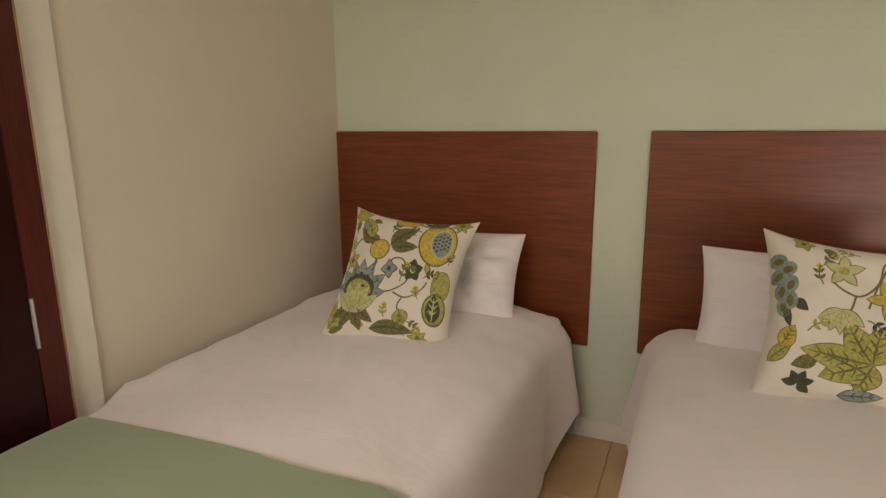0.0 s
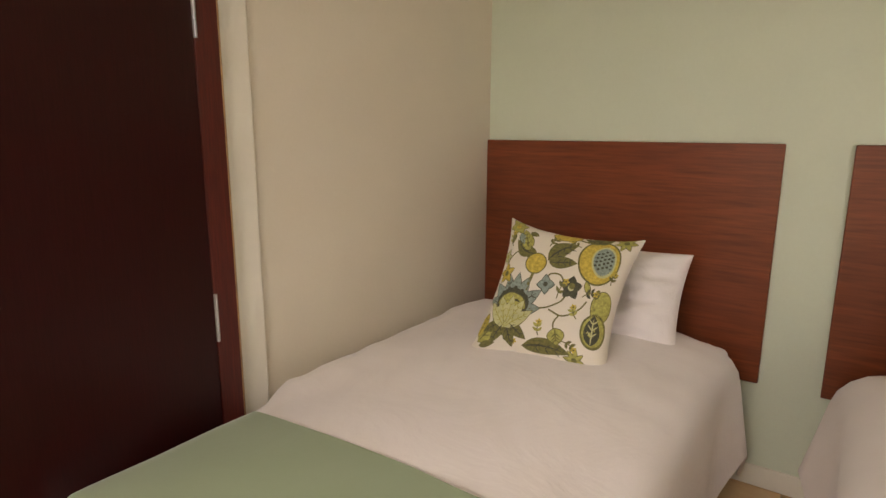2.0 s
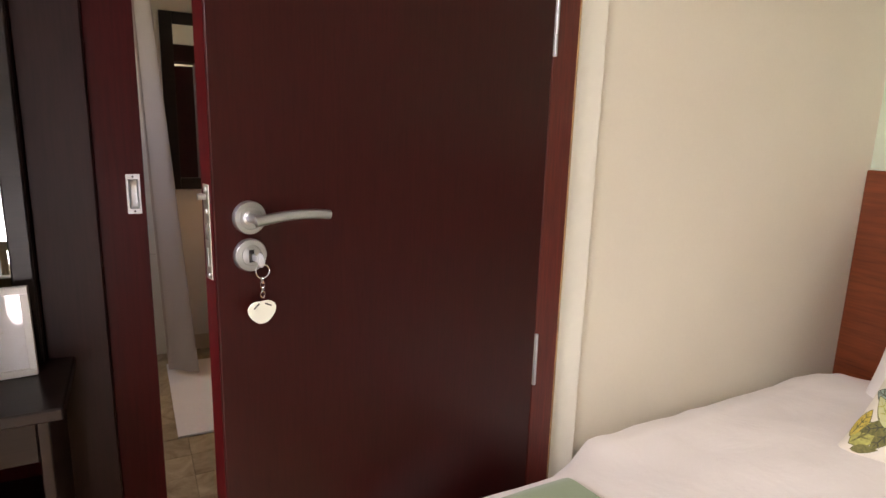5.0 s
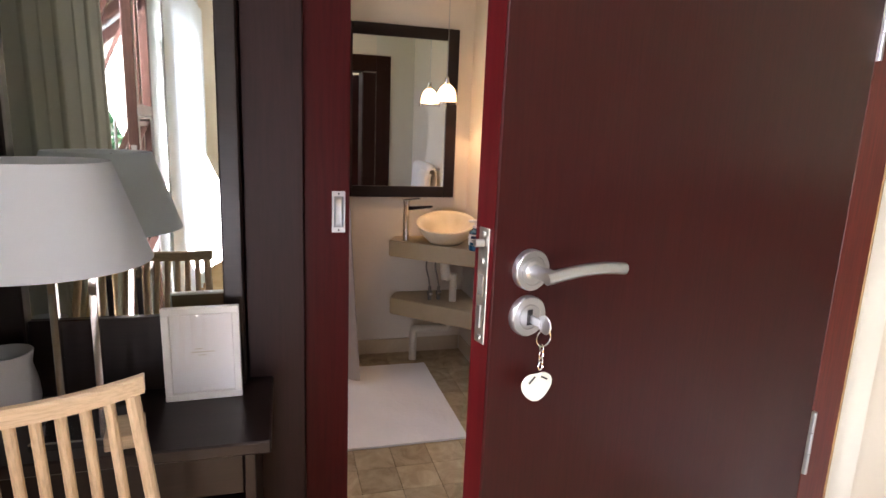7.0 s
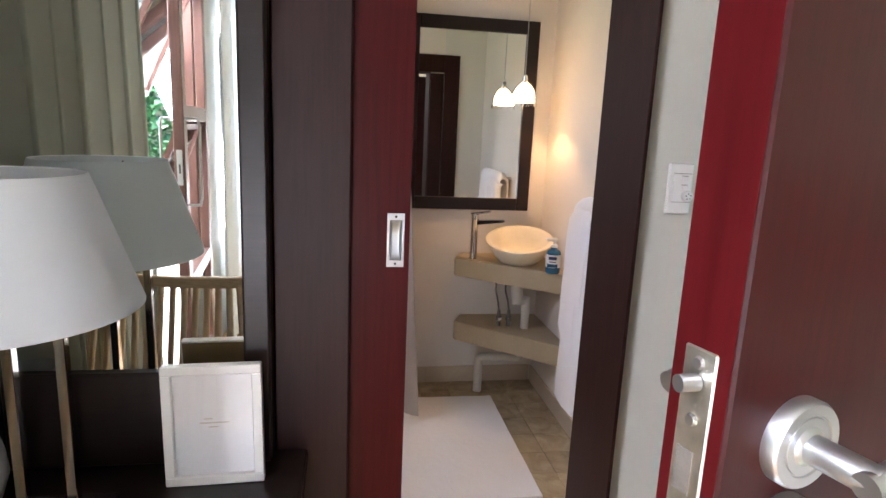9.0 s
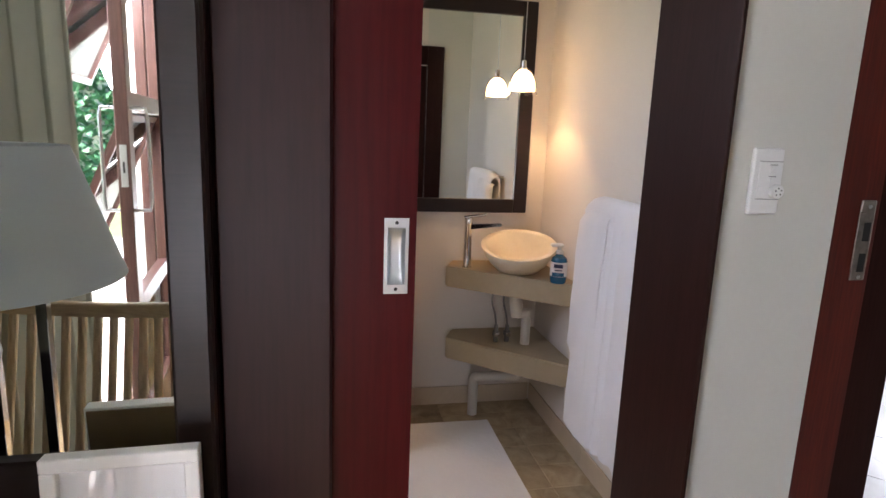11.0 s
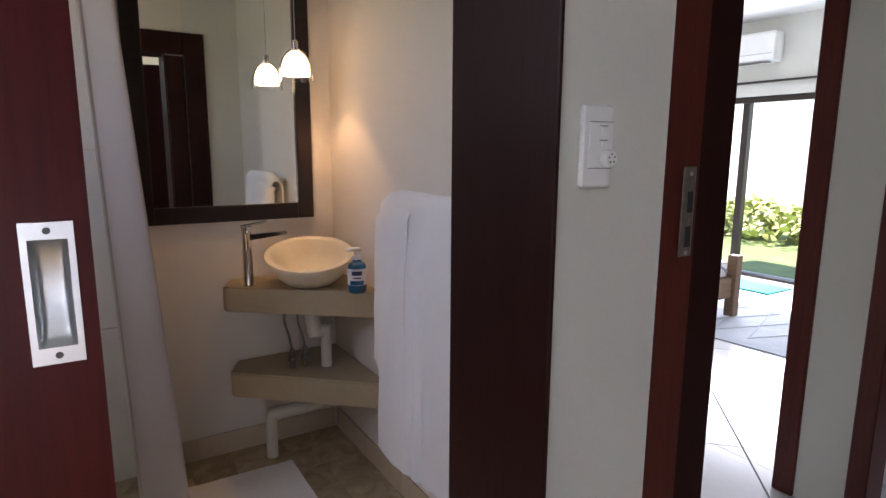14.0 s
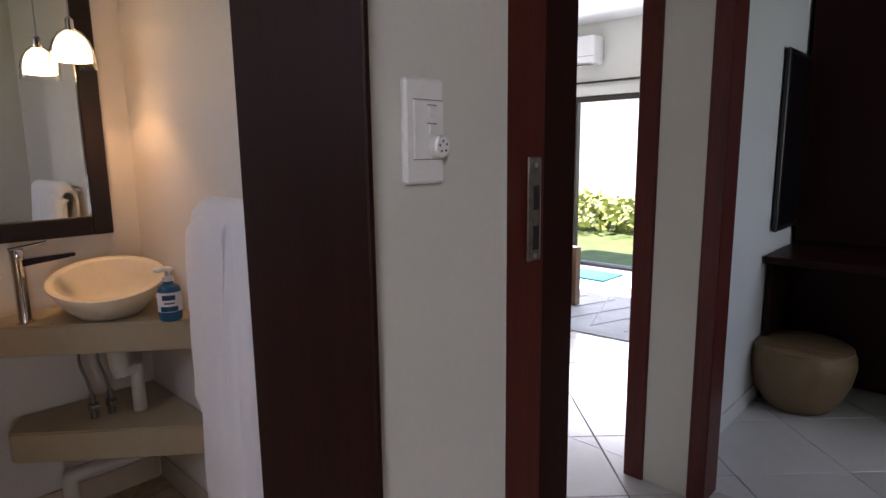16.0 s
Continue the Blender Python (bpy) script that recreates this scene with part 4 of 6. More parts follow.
def motif_b(p):
    p.stem("olive", [(0.35, 0.68), (0.47, 0.62), (0.56, 0.70), (0.60, 0.84), (0.74, 0.86), (0.88, 0.80)])
    p.stem("olive", [(0.46, 0.62), (0.44, 0.54), (0.40, 0.48)])
    p.stem("olive", [(0.60, 0.80), (0.55, 0.66), (0.52, 0.56)])
    p.stem("olive", [(0.62, 0.28), (0.70, 0.18), (0.80, 0.14)], 0.02)
    p.artichoke(0.88, 0.46, 1.0, -8)
    for i in range(7):
        p.disc("teal", 0.05 + 0.055 * (i % 2) + 0.02 * (i // 3), 0.78 - 0.045 * i, 0.055, 0.045, 20 * i, 1 + i % 3)
        p.disc("olive", 0.05 + 0.055 * (i % 2) + 0.02 * (i // 3), 0.775 - 0.045 * i, 0.032, 0.020, 20 * i, 4)
    p.leaf("dark", 0.10, 0.52, 0.12, 0.05, -70, 1)
    p.leaf("dark", 0.15, 0.56, 0.10, 0.06, -35, 1)
    p.flower("pale", 0.40, 0.76, 0.10, 5, "lime", 1, 18, 0.5)
    p.flower("yellow", 0.62, 0.62, 0.11, 5, "dark", 1, 40, 0.5)
    for a in (-150, -115, -90, -60, -35):
        p.leaf("pale", 0.40, 0.54, 0.13, 0.05, a, 1, "lime")
    p.leaf("lime", 0.58, 0.20, 0.34, 0.11, 160, 1, "olive")
    for a, l in ((205, 0.26), (120, 0.24), (80, 0.20), (250, 0.17), (175, 0.34)):
        p.leaf("lime", 0.55, 0.27, l, 0.14, a, 1, "olive")
    p.leaf("olive", 0.30, 0.25, 0.14, 0.08, 200, 0)
    p.leaf("yellow", 0.10, 0.30, 0.13, 0.10, 60, 2, "olive")
    p.leaf("lime", 0.04, 0.22, 0.16, 0.08, 40, 1, "olive")
    for a in (20, 70, 120, 170, -40):
        p.leaf("dark", 0.22, 0.10, 0.085, 0.05, a, 1)
    p.leaf("teal", 0.42, 0.06, 0.20, 0.08, 12, 1, "dark")
    p.leaf("lime", 0.74, 0.90, 0.24, 0.11, -15, 1, "olive")
    p.leaf("olive", 0.72, 0.93, 0.26, 0.05, -22, 2, "dark")
    p.flower("lime", 0.20, 0.92, 0.06, 5, "olive", 1, 0, 0.6)
    p.leaf("olive", 0.30, 0.90, 0.08, 0.05, -30, 1)
    p.leaf("olive", 0.86, 0.10, 0.20, 0.12, 60, 1, "dark")
    p.leaf("olive", 0.80, 0.70, 0.10, 0.06, -150, 1)
    for x, y, l, a, c in ((0.30, 0.66, 0.11, 100, "olive"), (0.52, 0.50, 0.10, -40, "dark"), (0.24, 0.40, 0.12, 30, "lime"), (0.70, 0.74, 0.10, 20, "olive"),
                          (0.48, 0.88, 0.10, 160, "lime"), (0.66, 0.08, 0.12, 10, "olive"), (0.30, 0.78, 0.09, 50, "olive")):
        p.sprig(x, y, l, a, c)


cushion("linen cushion with yellow and teal flowers against the pillow", facing((-0.855, 1.808, 0.790), (0.977, 0.13, -0.085), (-0.076, 0.553, 0.829)), 0.480, 0.532, motif_a, 2.0)
cushion("linen cushion with large green leaves against the pillow", facing((0.506, 1.845, 0.796), (0.985, 0.05, -0.085), (0.05, 0.53, 0.85)), 0.475, 0.505, motif_b, 6.0)

# ---- bedroom door ----
HINGE, FREE = Vector((-1.4525, 0.9145, 0)), Vector((-1.2585, 0.1514, 0))
ANG = math.degrees(math.atan2(-(FREE - HINGE).x, (FREE - HINGE).y))
# local frame: x from the hinge to the free edge, y out of the face that looks into the room
dirx = (FREE - HINGE).normalized()
diry = Vector((-dirx.y, dirx.x, 0))
DM = Matrix((dirx, diry, Vector((0, 0, 1)))).transposed().to_4x4()
DM.translation = HINGE
DL, DT = 0.787, 0.040
door = thing("door_1", "dark mahogany bedroom door standing open", "door", DM, kind="structure")
part("leaf", boxes((0, DL, -DT, 0, 0.012, 1.944, 0.0025)), M_DOOR, door)
part("edge_lipping", boxes((DL, DL + 0.0012, -DT + 0.001, -0.001, 0.014, 1.942)), M_SLIDE, door, "red stained door edge")
plate = part("latch_plate", boxes((DL, DL + 0.0025, -DT + 0.009, -0.009, 1.164, 1.311, 0.001)), M_BRASSY, door, "worn zinc latch plate with paint spots")
part("latch_bolt", tube([(DL + 0.0025, -DT / 2, 1.292), (DL + 0.014, -DT / 2 - 0.002, 1.292)], 0.0050, 14), M_STEEL, plate, "round steel latch", smooth=True)
part("bolt_slot", boxes((DL + 0.0025, DL + 0.0030, -DT + 0.013, -0.016, 1.226, 1.252)), M_STRIKE, plate)
part("dead_bolt", boxes((DL + 0.0025, DL + 0.0045, -DT + 0.015, -0.017, 1.184, 1.214, 0.001)), M_STEEL, plate, "steel dead bolt drawn in")
for z in (1.172, 1.270, 1.303):
    part("screw", lathe([(0.004, 0), (0.003, 0.002)], 10, m=pose(DL + 0.0024, -DT / 2, z, 0, 90, 0)), M_STEEL, plate)
RX = DL - 0.054
for side in (1, -1):
    y0 = 0.0 if side == 1 else -DT
    rm = pose(RX, y0, 1.259, -90 * side, 0, 0)
    handle = part("door_handle", lathe([(0.026, 0), (0.026, 0.0075), (0.0245, 0.0098), (0.0185, 0.0098), (0.0180, 0.0088), (0.0172, 0.0088), (0.0168, 0.0096), (0.0118, 0.0096), (0.0110, 0.0108), (0.0086, 0.0120), (0.0086, 0.046), (0.0080, 0.0475)], 36, m=rm), M_STEEL, door,
                  "brushed steel lever handle", smooth=True)
    pts = arc([(RX + 0.0085, y0 + side * 0.0445, 1.2575), (RX - 0.012, y0 + side * 0.0455, 1.2605), (RX - 0.045, y0 + side * 0.0465, 1.2640), (RX - 0.085, y0 + side * 0.0465, 1.2640), (RX - 0.117, y0 + side * 0.0455, 1.2605)], 6)
    part("lever", tube(pts, 0.0078, 18), M_STEEL, handle, smooth=True)
    km = pose(RX + 0.001, y0, 1.200, -90 * side, 0, 0)
    rose = part("key_rose", lathe([(0.026, 0), (0.026, 0.0075), (0.0245, 0.0098), (0.0165, 0.0098), (0.0160, 0.0086), (0.0152, 0.0086), (0.0148, 0.0094), (0.001, 0.0094)], 36, m=km), M_STEEL, door, "brushed steel key rose", smooth=True)
    part("keyhole", boxes((RX - 0.003, RX + 0.005, y0 + side * 0.0088, y0 + side * 0.0100, 1.189, 1.209, 0.0)), M_BLACK, rose)
for z0, z1 in ((0.16, 0.295), (0.772, 0.908), (1.572, 1.712)):
    h = part("hinge", boxes((-0.007, 0.0015, 0.0, 0.0025, z0, z1, 0.0005)), M_BRASSY, door, "steel butt hinge")
    for k in range(3):
        a, b = z0 + (z1 - z0) * k / 3 + 0.0008, z0 + (z1 - z0) * (k + 1) / 3 - 0.0008
        part("knuckle", lathe([(0.0042, a), (0.0042, b)], 12, m=pose(-0.003, 0.0045, 0)), M_STEEL, h, smooth=True)

key = thing("key", "steel key in the door's lock", "key", DM @ pose(RX - 0.001, 0.0095, 1.197))
part("blade", boxes((-0.002, 0.002, 0.0005, 0.02, -0.005, 0.005, 0.0005)), M_STEEL, key)
part("bow", lathe([(0.011, -0.0012), (0.012, 0), (0.011, 0.0012)], 18, m=pose(-0.001, 0.026, 0, 0, 90, 0)), M_STEEL, key, smooth=True)
fob = thing("key_fob", "ivory key fob with two dark strokes on a chain", "key fob", DM @ pose(RX + 0.006, 0.0095, 1.190) @ Matrix.Diagonal((0.92, 1, 0.90, 1)))
part("split_ring", tube([(-0.014 + 0.012 * math.cos(a), 0.020, -0.014 + 0.012 * math.sin(a)) for a in [2 * math.pi * i / 20 for i in range(21)]], 0.0011, 6), M_CHROME, fob, smooth=True)
for i in range(4):
    z = -0.030 - i * 0.0085
    flat = i % 2
    pts = [(-0.014 + (0.0035 * math.cos(a) if flat else 0), 0.018 + (0 if flat else 0.0035 * math.cos(a)), z + 0.006 * math.sin(a)) for a in [2 * math.pi * k / 12 for k in range(13)]]
    part("chain_link", tube(pts, 0.0010, 5), M_CHROME, fob, smooth=True)


def tag_outline(n=36):
    out = []
    for i in range(n):
        a = 2 * math.pi * i / n
        r = 0.0225 + 0.0022 * math.cos(2 * a) - 0.0022 * math.sin(a) * abs(math.sin(a)) + 0.0014 * math.sin(3 * a)
        out.append((-r * math.cos(a), r * math.sin(a) * 0.98))
    return out


bm = bmesh.new()
o = tag_outline()
fr = [bm.verts.new((-0.014 + x, 0.0155, -0.086 + z)) for x, z in o]
bk = [bm.verts.new((-0.014 + x, 0.0115, -0.086 + z)) for x, z in o]
bm.faces.new(fr)
bm.faces.new(bk[::-1])
for i in range(len(o)):
    j = (i + 1) % len(o)
    bm.faces.new((fr[i], bk[i], bk[j], fr[j]))
tagp = part("tag", bm, M_FOB, fob)
for sx, rot in ((1, 42), (-1, -28)):
    q = boxes((-0.0065, 0.0065, 0.0156, 0.0162, -0.0012, 0.0012))
    q.transform(pose(-0.014 + sx * 0.0105, 0, -0.076, 0, rot, 0))
    part("stroke", q, M_BLACK, fob)

# ---- desk with mirror ----
desk = thing("desk", "espresso wood writing desk against the wall", "desk", pose(-2.02, -0.62, 0))
part("desktop", boxes((-0.228, 0.222, -0.255, 0.498, 0.735, 0.765, 0.004)), M_DESK, desk)
part("side_panel", boxes((-0.225, 0.19, 0.44, 0.465, 0, 0.735, 0.003)), M_DESK, desk)
part("side_panel", boxes((-0.225, 0.19, -0.24, -0.215, 0, 0.735, 0.003)), M_DESK, desk)
part("apron", boxes((0.165, 0.185, -0.214, 0.439, 0.625, 0.735, 0.003)), M_DESK, desk)
part("shelf", boxes((-0.22, 0.16, -0.214, 0.439, 0.40, 0.42, 0.003)), M_DESK, desk)
MX = -2.11
mir = thing("wall_mirror", "tall mirror in a black-brown frame above the desk", "mirror", pose(MX, -0.455, 0))
part("glass", boxes((-0.006, 0.0, -0.215, 0.225, 0.945, 2.09)), M_MIRROR, mir)
part("back_panel", boxes((-0.138, -0.007, -0.27, 0.268, 0.767, 2.14, 0.002)), M_ESPRESSO, mir)
part("stile", boxes((-0.0065, 0.023, 0.220, 0.268, 0.767, 2.14, 0.004)), M_DESK, mir)
part("stile", boxes((-0.0065, 0.023, -0.27, -0.208, 0.767, 2.14, 0.004)), M_DESK, mir)
part("bottom_rail", boxes((-0.0065, 0.012, -0.207, 0.2195, 0.767, 0.955, 0.003)), M_DESK, mir)
part("top_rail", boxes((-0.0065, 0.017, -0.207, 0.2195, 2.08, 2.14, 0.003)), M_ESPRESSO, mir)

frame_m = facing((-2.036, -0.281, 0.879), (0, 1, 0.02), (-0.045, 0, 1))
pf = thing("photo_frame", "white photo frame with blank paper leaning on the mirror", "photo frame", frame_m)
W2, H2, T = 0.0865, 0.114, 0.017
part("rail", boxes((-W2, W2, H2 - T, H2, -0.012, 0.008, 0.0015)), M_PLASTIC, pf)
part("rail", boxes((-W2, W2, -H2, -H2 + T, -0.012, 0.008, 0.0015)), M_PLASTIC, pf)
part("stile", boxes((-W2, -W2 + T, -H2 + T, H2 - T, -0.012, 0.008, 0.0015)), M_PLASTIC, pf)
part("stile", boxes((W2 - T, W2, -H2 + T, H2 - T, -0.012, 0.008, 0.0015)), M_PLASTIC, pf)
part("backing", boxes((-W2 + 0.004, W2 - 0.004, -H2 + 0.004, H2 - 0.004, -0.015, -0.0125)), M_DRUM, pf, "brown card backing")
part("paper", boxes((-W2 + T, W2 - T, -H2 + T, H2 - T, -0.006, -0.004)), M_PAPER, pf)
fp = part("pane", boxes((-W2 + T, W2 - T, -H2 + T, H2 - T, -0.0022, -0.0010)), M_PANE, pf)
fp.visible_shadow = False
for x0, x1, z in ((-0.018, -0.002, 0.010), (-0.026, 0.026, 0.002), (-0.010, 0.008, -0.006)):
    part("print", boxes((x0, x1, z - 0.0012, z + 0.0012, -0.0040, -0.0036)), M_PIPE, pf, "small unreadable grey print")


def table_lamp(m):
    la = thing("table_lamp", "table lamp with polished nickel legs and a white tapered shade", "lamp", m)
    part("base", boxes((-0.075, 0.075, -0.04, 0.115, 0, 0.018, 0.003)), M_LEG, la)
    for sy in (0.005, 0.078):
        part("leg", boxes((-0.008, 0.008, sy - 0.0075, sy + 0.0075, 0.018, 0.42, 0.001)), M_LEG, la)
    part("cap", boxes((-0.03, 0.03, -0.03, 0.095, 0.42, 0.432, 0.002)), M_LEG, la)
    part("lamp_holder", lathe([(0.016, 0.432), (0.016, 0.485), (0.012, 0.49)], 16), M_PLASTIC, la, smooth=True)
    part("bulb", lathe([(0.011, 0.49), (0.018, 0.505), (0.026, 0.53), (0.022, 0.55), (0.008, 0.56)], 16), M_WAX, la, smooth=True)
    prof = [(0.190, 0.372), (0.1915, 0.373), (0.1245, 0.572), (0.123, 0.572), (0.1215, 0.570), (0.1875, 0.374), (0.190, 0.372)]
    part("shade", lathe(prof, 56, caps=False), M_SHADE, la, "white linen tapered shade", smooth=True, angle=50)
    for i in range(3):
        a = 2 * math.pi * i / 3
        part("spider", tube([(0, 0, 0.488), (0.12 * math.cos(a), 0.12 * math.sin(a), 0.560)], 0.0018, 6), M_CHROME, la)
    return la


table_lamp(pose(-1.915, -0.545, 0.7652))
vase = part("candle_holder", lathe([(0.040, 0), (0.048, 0.006), (0.060, 0.045), (0.057, 0.085), (0.048, 0.125), (0.053, 0.155), (0.050, 0.156), (0.044, 0.125), (0.053, 0.08), (0.040, 0.018), (0.001, 0.015)], 32), M_WAX, smooth=True)
vase.matrix_world = pose(-2.0, -0.672, 0.7652)
tagged(vase, "frosted white glass candle holder on the desk", "candle holder")
wb = part("wooden_box", boxes((-0.05, 0.05, -0.035, 0.035, 0, 0.03, 0.002)), M_PALE)
wb.matrix_world = pose(-1.868, -0.415, 0.7652, 0, 0, 8)
tagged(wb, "small pale wooden box on the desk", "box")


def spindle_chair(m):
    ch = thing("chair", "pale wooden chair with a spindle back at the desk", "chair", m)
    # x away from the desk, y along it
    def seat(u, v):
        x, y = -0.40 + 0.42 * u, (-0.5 + v) * (0.42 + 0.14 * u)
        d = 0.010 * (1 - ((u - 0.5) * 2) ** 2) * (1 - ((v - 0.5) * 2) ** 2)
        return (x, y, 0.452 - d)
    part("seat", sheet(seat, 14, 14, 0.026), M_PALE, ch, smooth=True, angle=50)
    for x, y, rx in ((-0.36, -0.18, 0), (-0.36, 0.18, 0), (-0.02, -0.18, 1), (-0.02, 0.18, 1)):
        part("leg", tube([(x + (0.035 if rx else -0.02), y * 1.1, 0), (x, y, 0.43)], 0.016, 12), M_PINE, ch, smooth=True)
    n = 13
    def rail(t, z):
        y = -0.215 + 0.43 * t
        return Vector((0.062 - 0.030 * (1 - (2 * t - 1) ** 2) * -1, y, z - 0.016 * (1 - (2 * t - 1) ** 2)))
    bm = bmesh.new()
    rows = []
    for i in range(17):
        c = rail(i / 16, 0.992)
        rows.append([bm.verts.new(c + Vector(o)) for o in ((-0.009, 0, -0.010), (0.009, 0, -0.010), (0.011, 0, 0.016), (0.008, 0, 0.020), (-0.006, 0, 0.020), (-0.009, 0, 0.016))])
    for a, b in zip(rows, rows[1:]):
        for i in range(6):
            j = (i + 1) % 6
            bm.faces.new((a[i], a[j], b[j], b[i]))
    bm.faces.new(rows[0][::-1])
    bm.faces.new(rows[-1])
    part("top_rail", bm, M_PALE, ch, smooth=True)
    for i in range(n):
        t = 0.045 + 0.91 * i / (n - 1)
        top = rail(t, 0.984)
        q = 2 * t - 1
        foot = 0.205 * q + 0.075 * q ** 3
        r = 0.0115 if i in (0, n - 1) else 0.0088
        part("spindle", tube([(-0.010, foot, 0.435), tuple((Vector((-0.004, foot, 0.435)) + top) / 2), tuple(top)], r, 10), M_PINE, ch, smooth=True)
    return ch


spindle_chair(pose(-1.613, -0.315, 0, 0, 0, 9) @ pose(-0.062, -0.215, 0))

# ---- light switch on the wall by the doorway ----
sw = thing("light_switch", "white light switch plate with a small plug", "switch", pose(-2.25, 0.7125, 1.3165))
part("back_plate", boxes((0, 0.010, -0.038, 0.0225, -0.058, 0.058, 0.003)), M_PLASTIC, sw)
part("front_plate", boxes((0.010, 0.0125, -0.027, 0.0195, -0.030, 0.034, 0.001)), M_PLASTIC, sw)
part("seam", boxes((0.010, 0.0104, -0.027, 0.0195, 0.0343, 0.0352)), M_GROUT, sw)
part("seam", boxes((0.010, 0.0104, -0.027, 0.0195, -0.0312, -0.0303)), M_GROUT, sw)
for z in (0.022, 0.002):
    part("rocker", boxes((0.0125, 0.0155, -0.006, 0.006, z - 0.006, z + 0.006, 0.001)), M_PLASTIC, sw)
    part("rocker_edge", boxes((0.0125, 0.0130, -0.0075, 0.0075, z + 0.0064, z + 0.0076)), M_GROUT, sw)
plug = part("plug", lathe([(0.0125, 0.0125), (0.0125, 0.021), (0.0105, 0.023)], 24, m=pose(0, 0.0075, -0.0165, 0, 90, 0)), M_PLASTIC, sw, smooth=True)
for i in range(5):
    a = 2 * math.pi * i / 5 + 0.4
    part("plug_hole", boxes((0.0228, 0.0234, 0.0075 + 0.006 * math.cos(a) - 0.0012, 0.0075 + 0.006 * math.cos(a) + 0.0012, -0.0165 + 0.006 * math.sin(a) - 0.0012, -0.0165 + 0.006 * math.sin(a) + 0.0012)), M_BLACK, plug)

# ---- bathroom ----
bmir = thing("bathroom_mirror", "mirror in a wide espresso wood frame above the basin", "mirror", pose(-4.14, 0.592, 0))
BW0, BW1, BZ0, BZ1, BF = -0.352, 0.347, 1.013, 2.010, 0.066
part("glass", boxes((0.002, 0.012, BW0 + 0.03, BW1 - 0.03, BZ0 + 0.03, BZ1 - 0.03)), M_MIRROR, bmir)
part("stile", boxes((0.001, 0.026, BW0, BW0 + BF, BZ0, BZ1, 0.003)), M_DESK, bmir)
part("stile", boxes((0.001, 0.026, BW1 - BF, BW1, BZ0, BZ1, 0.003)), M_DESK, bmir)
part("rail", boxes((0.001, 0.0255, BW0 + BF + 0.0005, BW1 - BF - 0.0005, BZ0, BZ0 + BF, 0.003)), M_DESK, bmir)
part("rail", boxes((0.001, 0.0255, BW0 + BF + 0.0005, BW1 - BF - 0.0005, BZ1 - BF, BZ1, 0.003)), M_DESK, bmir)


def corner_shelf(label, z0, z1, y_left, x_right):
    """A plastered shelf across the corner, wider towards the side wall."""
    bm = bmesh.new()
    ring = [(-4.139, y_left + 0.055), (-4.02, y_left), (-4.0, y_left + 0.003), (x_right, 0.985), (x_right + 0.012, 1.0345), (-4.139, 1.0345)]
    lo = [bm.verts.new((x, y, z0)) for x, y in ring]
    hi = [bm.verts.new((x, y, z1)) for x, y in ring]
    bm.faces.new(lo[::-1])
    bm.faces.new(hi)
    for i in range(len(ring)):
        j = (i + 1) % len(ring)
        bm.faces.new((lo[i], lo[j], hi[j], hi[i]))
    bmesh.ops.bevel(bm, geom=list(bm.edges), offset=0.006, segments=2, affect="EDGES")
    return tagged(part("corner_shelf", bm, M_STONE, smooth=True), label, "shelf", group="corner shelves")


corner_shelf("sand coloured plastered corner shelf carrying the basin", 0.668, 0.767, 0.520, -3.62)
corner_shelf("sand coloured plastered corner shelf below the basin", 0.305, 0.409, 0.532, -3.60)

bz = lathe([(0.070, 0), (0.096, 0.006), (0.136, 0.046), (0.168, 0.100), (0.186, 0.142), (0.1865, 0.146), (0.166, 0.147), (0.160, 0.140), (0.145, 0.100), (0.110, 0.050), (0.060, 0.030), (0.002, 0.027)], 56)
for v in bz.verts:
    k = min(v.co.z / 0.14, 1)
    v.co = Vector((v.co.x * 0.94, v.co.y * 0.94, v.co.z * 0.88))
    v.co.z -= (0.92 * v.co.x - 0.38 * v.co.y) * 0.25 * k
basin = part("basin", bz, M_BASIN, smooth=True, angle=60)
basin.matrix_world = pose(-3.885, 0.835, 0.7672)
tagged(basin, "cream stone bowl basin on the shelf", "basin")
part("drain", lathe([(0.020, 0.0272), (0.020, 0.031), (0.016, 0.032)], 20), M_CHROME, basin, "chrome drain", smooth=True)

tap = thing("basin_tap", "tall chrome mixer tap beside the basin", "tap", pose(-3.985, 0.615, 0.7672))
part("body", lathe([(0.024, 0), (0.024, 0.004), (0.019, 0.006), (0.018, 0.205), (0.019, 0.207), (0.019, 0.236), (0.017, 0.239)], 28), M_CHROME, tap, smooth=True)
def spout():
    bm = bmesh.new()
    rows = []
    for t in range(9):
        k = t / 8
        w, h = 0.017 - 0.004 * k, 0.012 - 0.006 * k
        x, y, z = 0.02 * k, 0.008 + 0.145 * k, 0.196 + 0.012 * k
        rows.append([bm.verts.new((x + w * a, y, z + h * b)) for a, b in ((-1, -1), (1, -1), (1, 1), (-1, 1))])
    for a, b in zip(rows, rows[1:]):
        for i in range(4):
            j = (i + 1) % 4
            bm.faces.new((a[i], a[j], b[j], b[i]))
    bm.faces.new(rows[0][::-1])
    bm.faces.new(rows[-1])
    bmesh.ops.bevel(bm, geom=list(bm.edges), offset=0.002, segments=2, affect="EDGES")
    return bm
part("spout", spout(), M_CHROME, tap, smooth=True)
lv = boxes((-0.010, 0.012, -0.022, 0.085, -0.003, 0.003, 0.002))
lv.transform(pose(0, 0, 0.243, 7, 6, 0))
part("lever", lv, M_CHROME, tap)

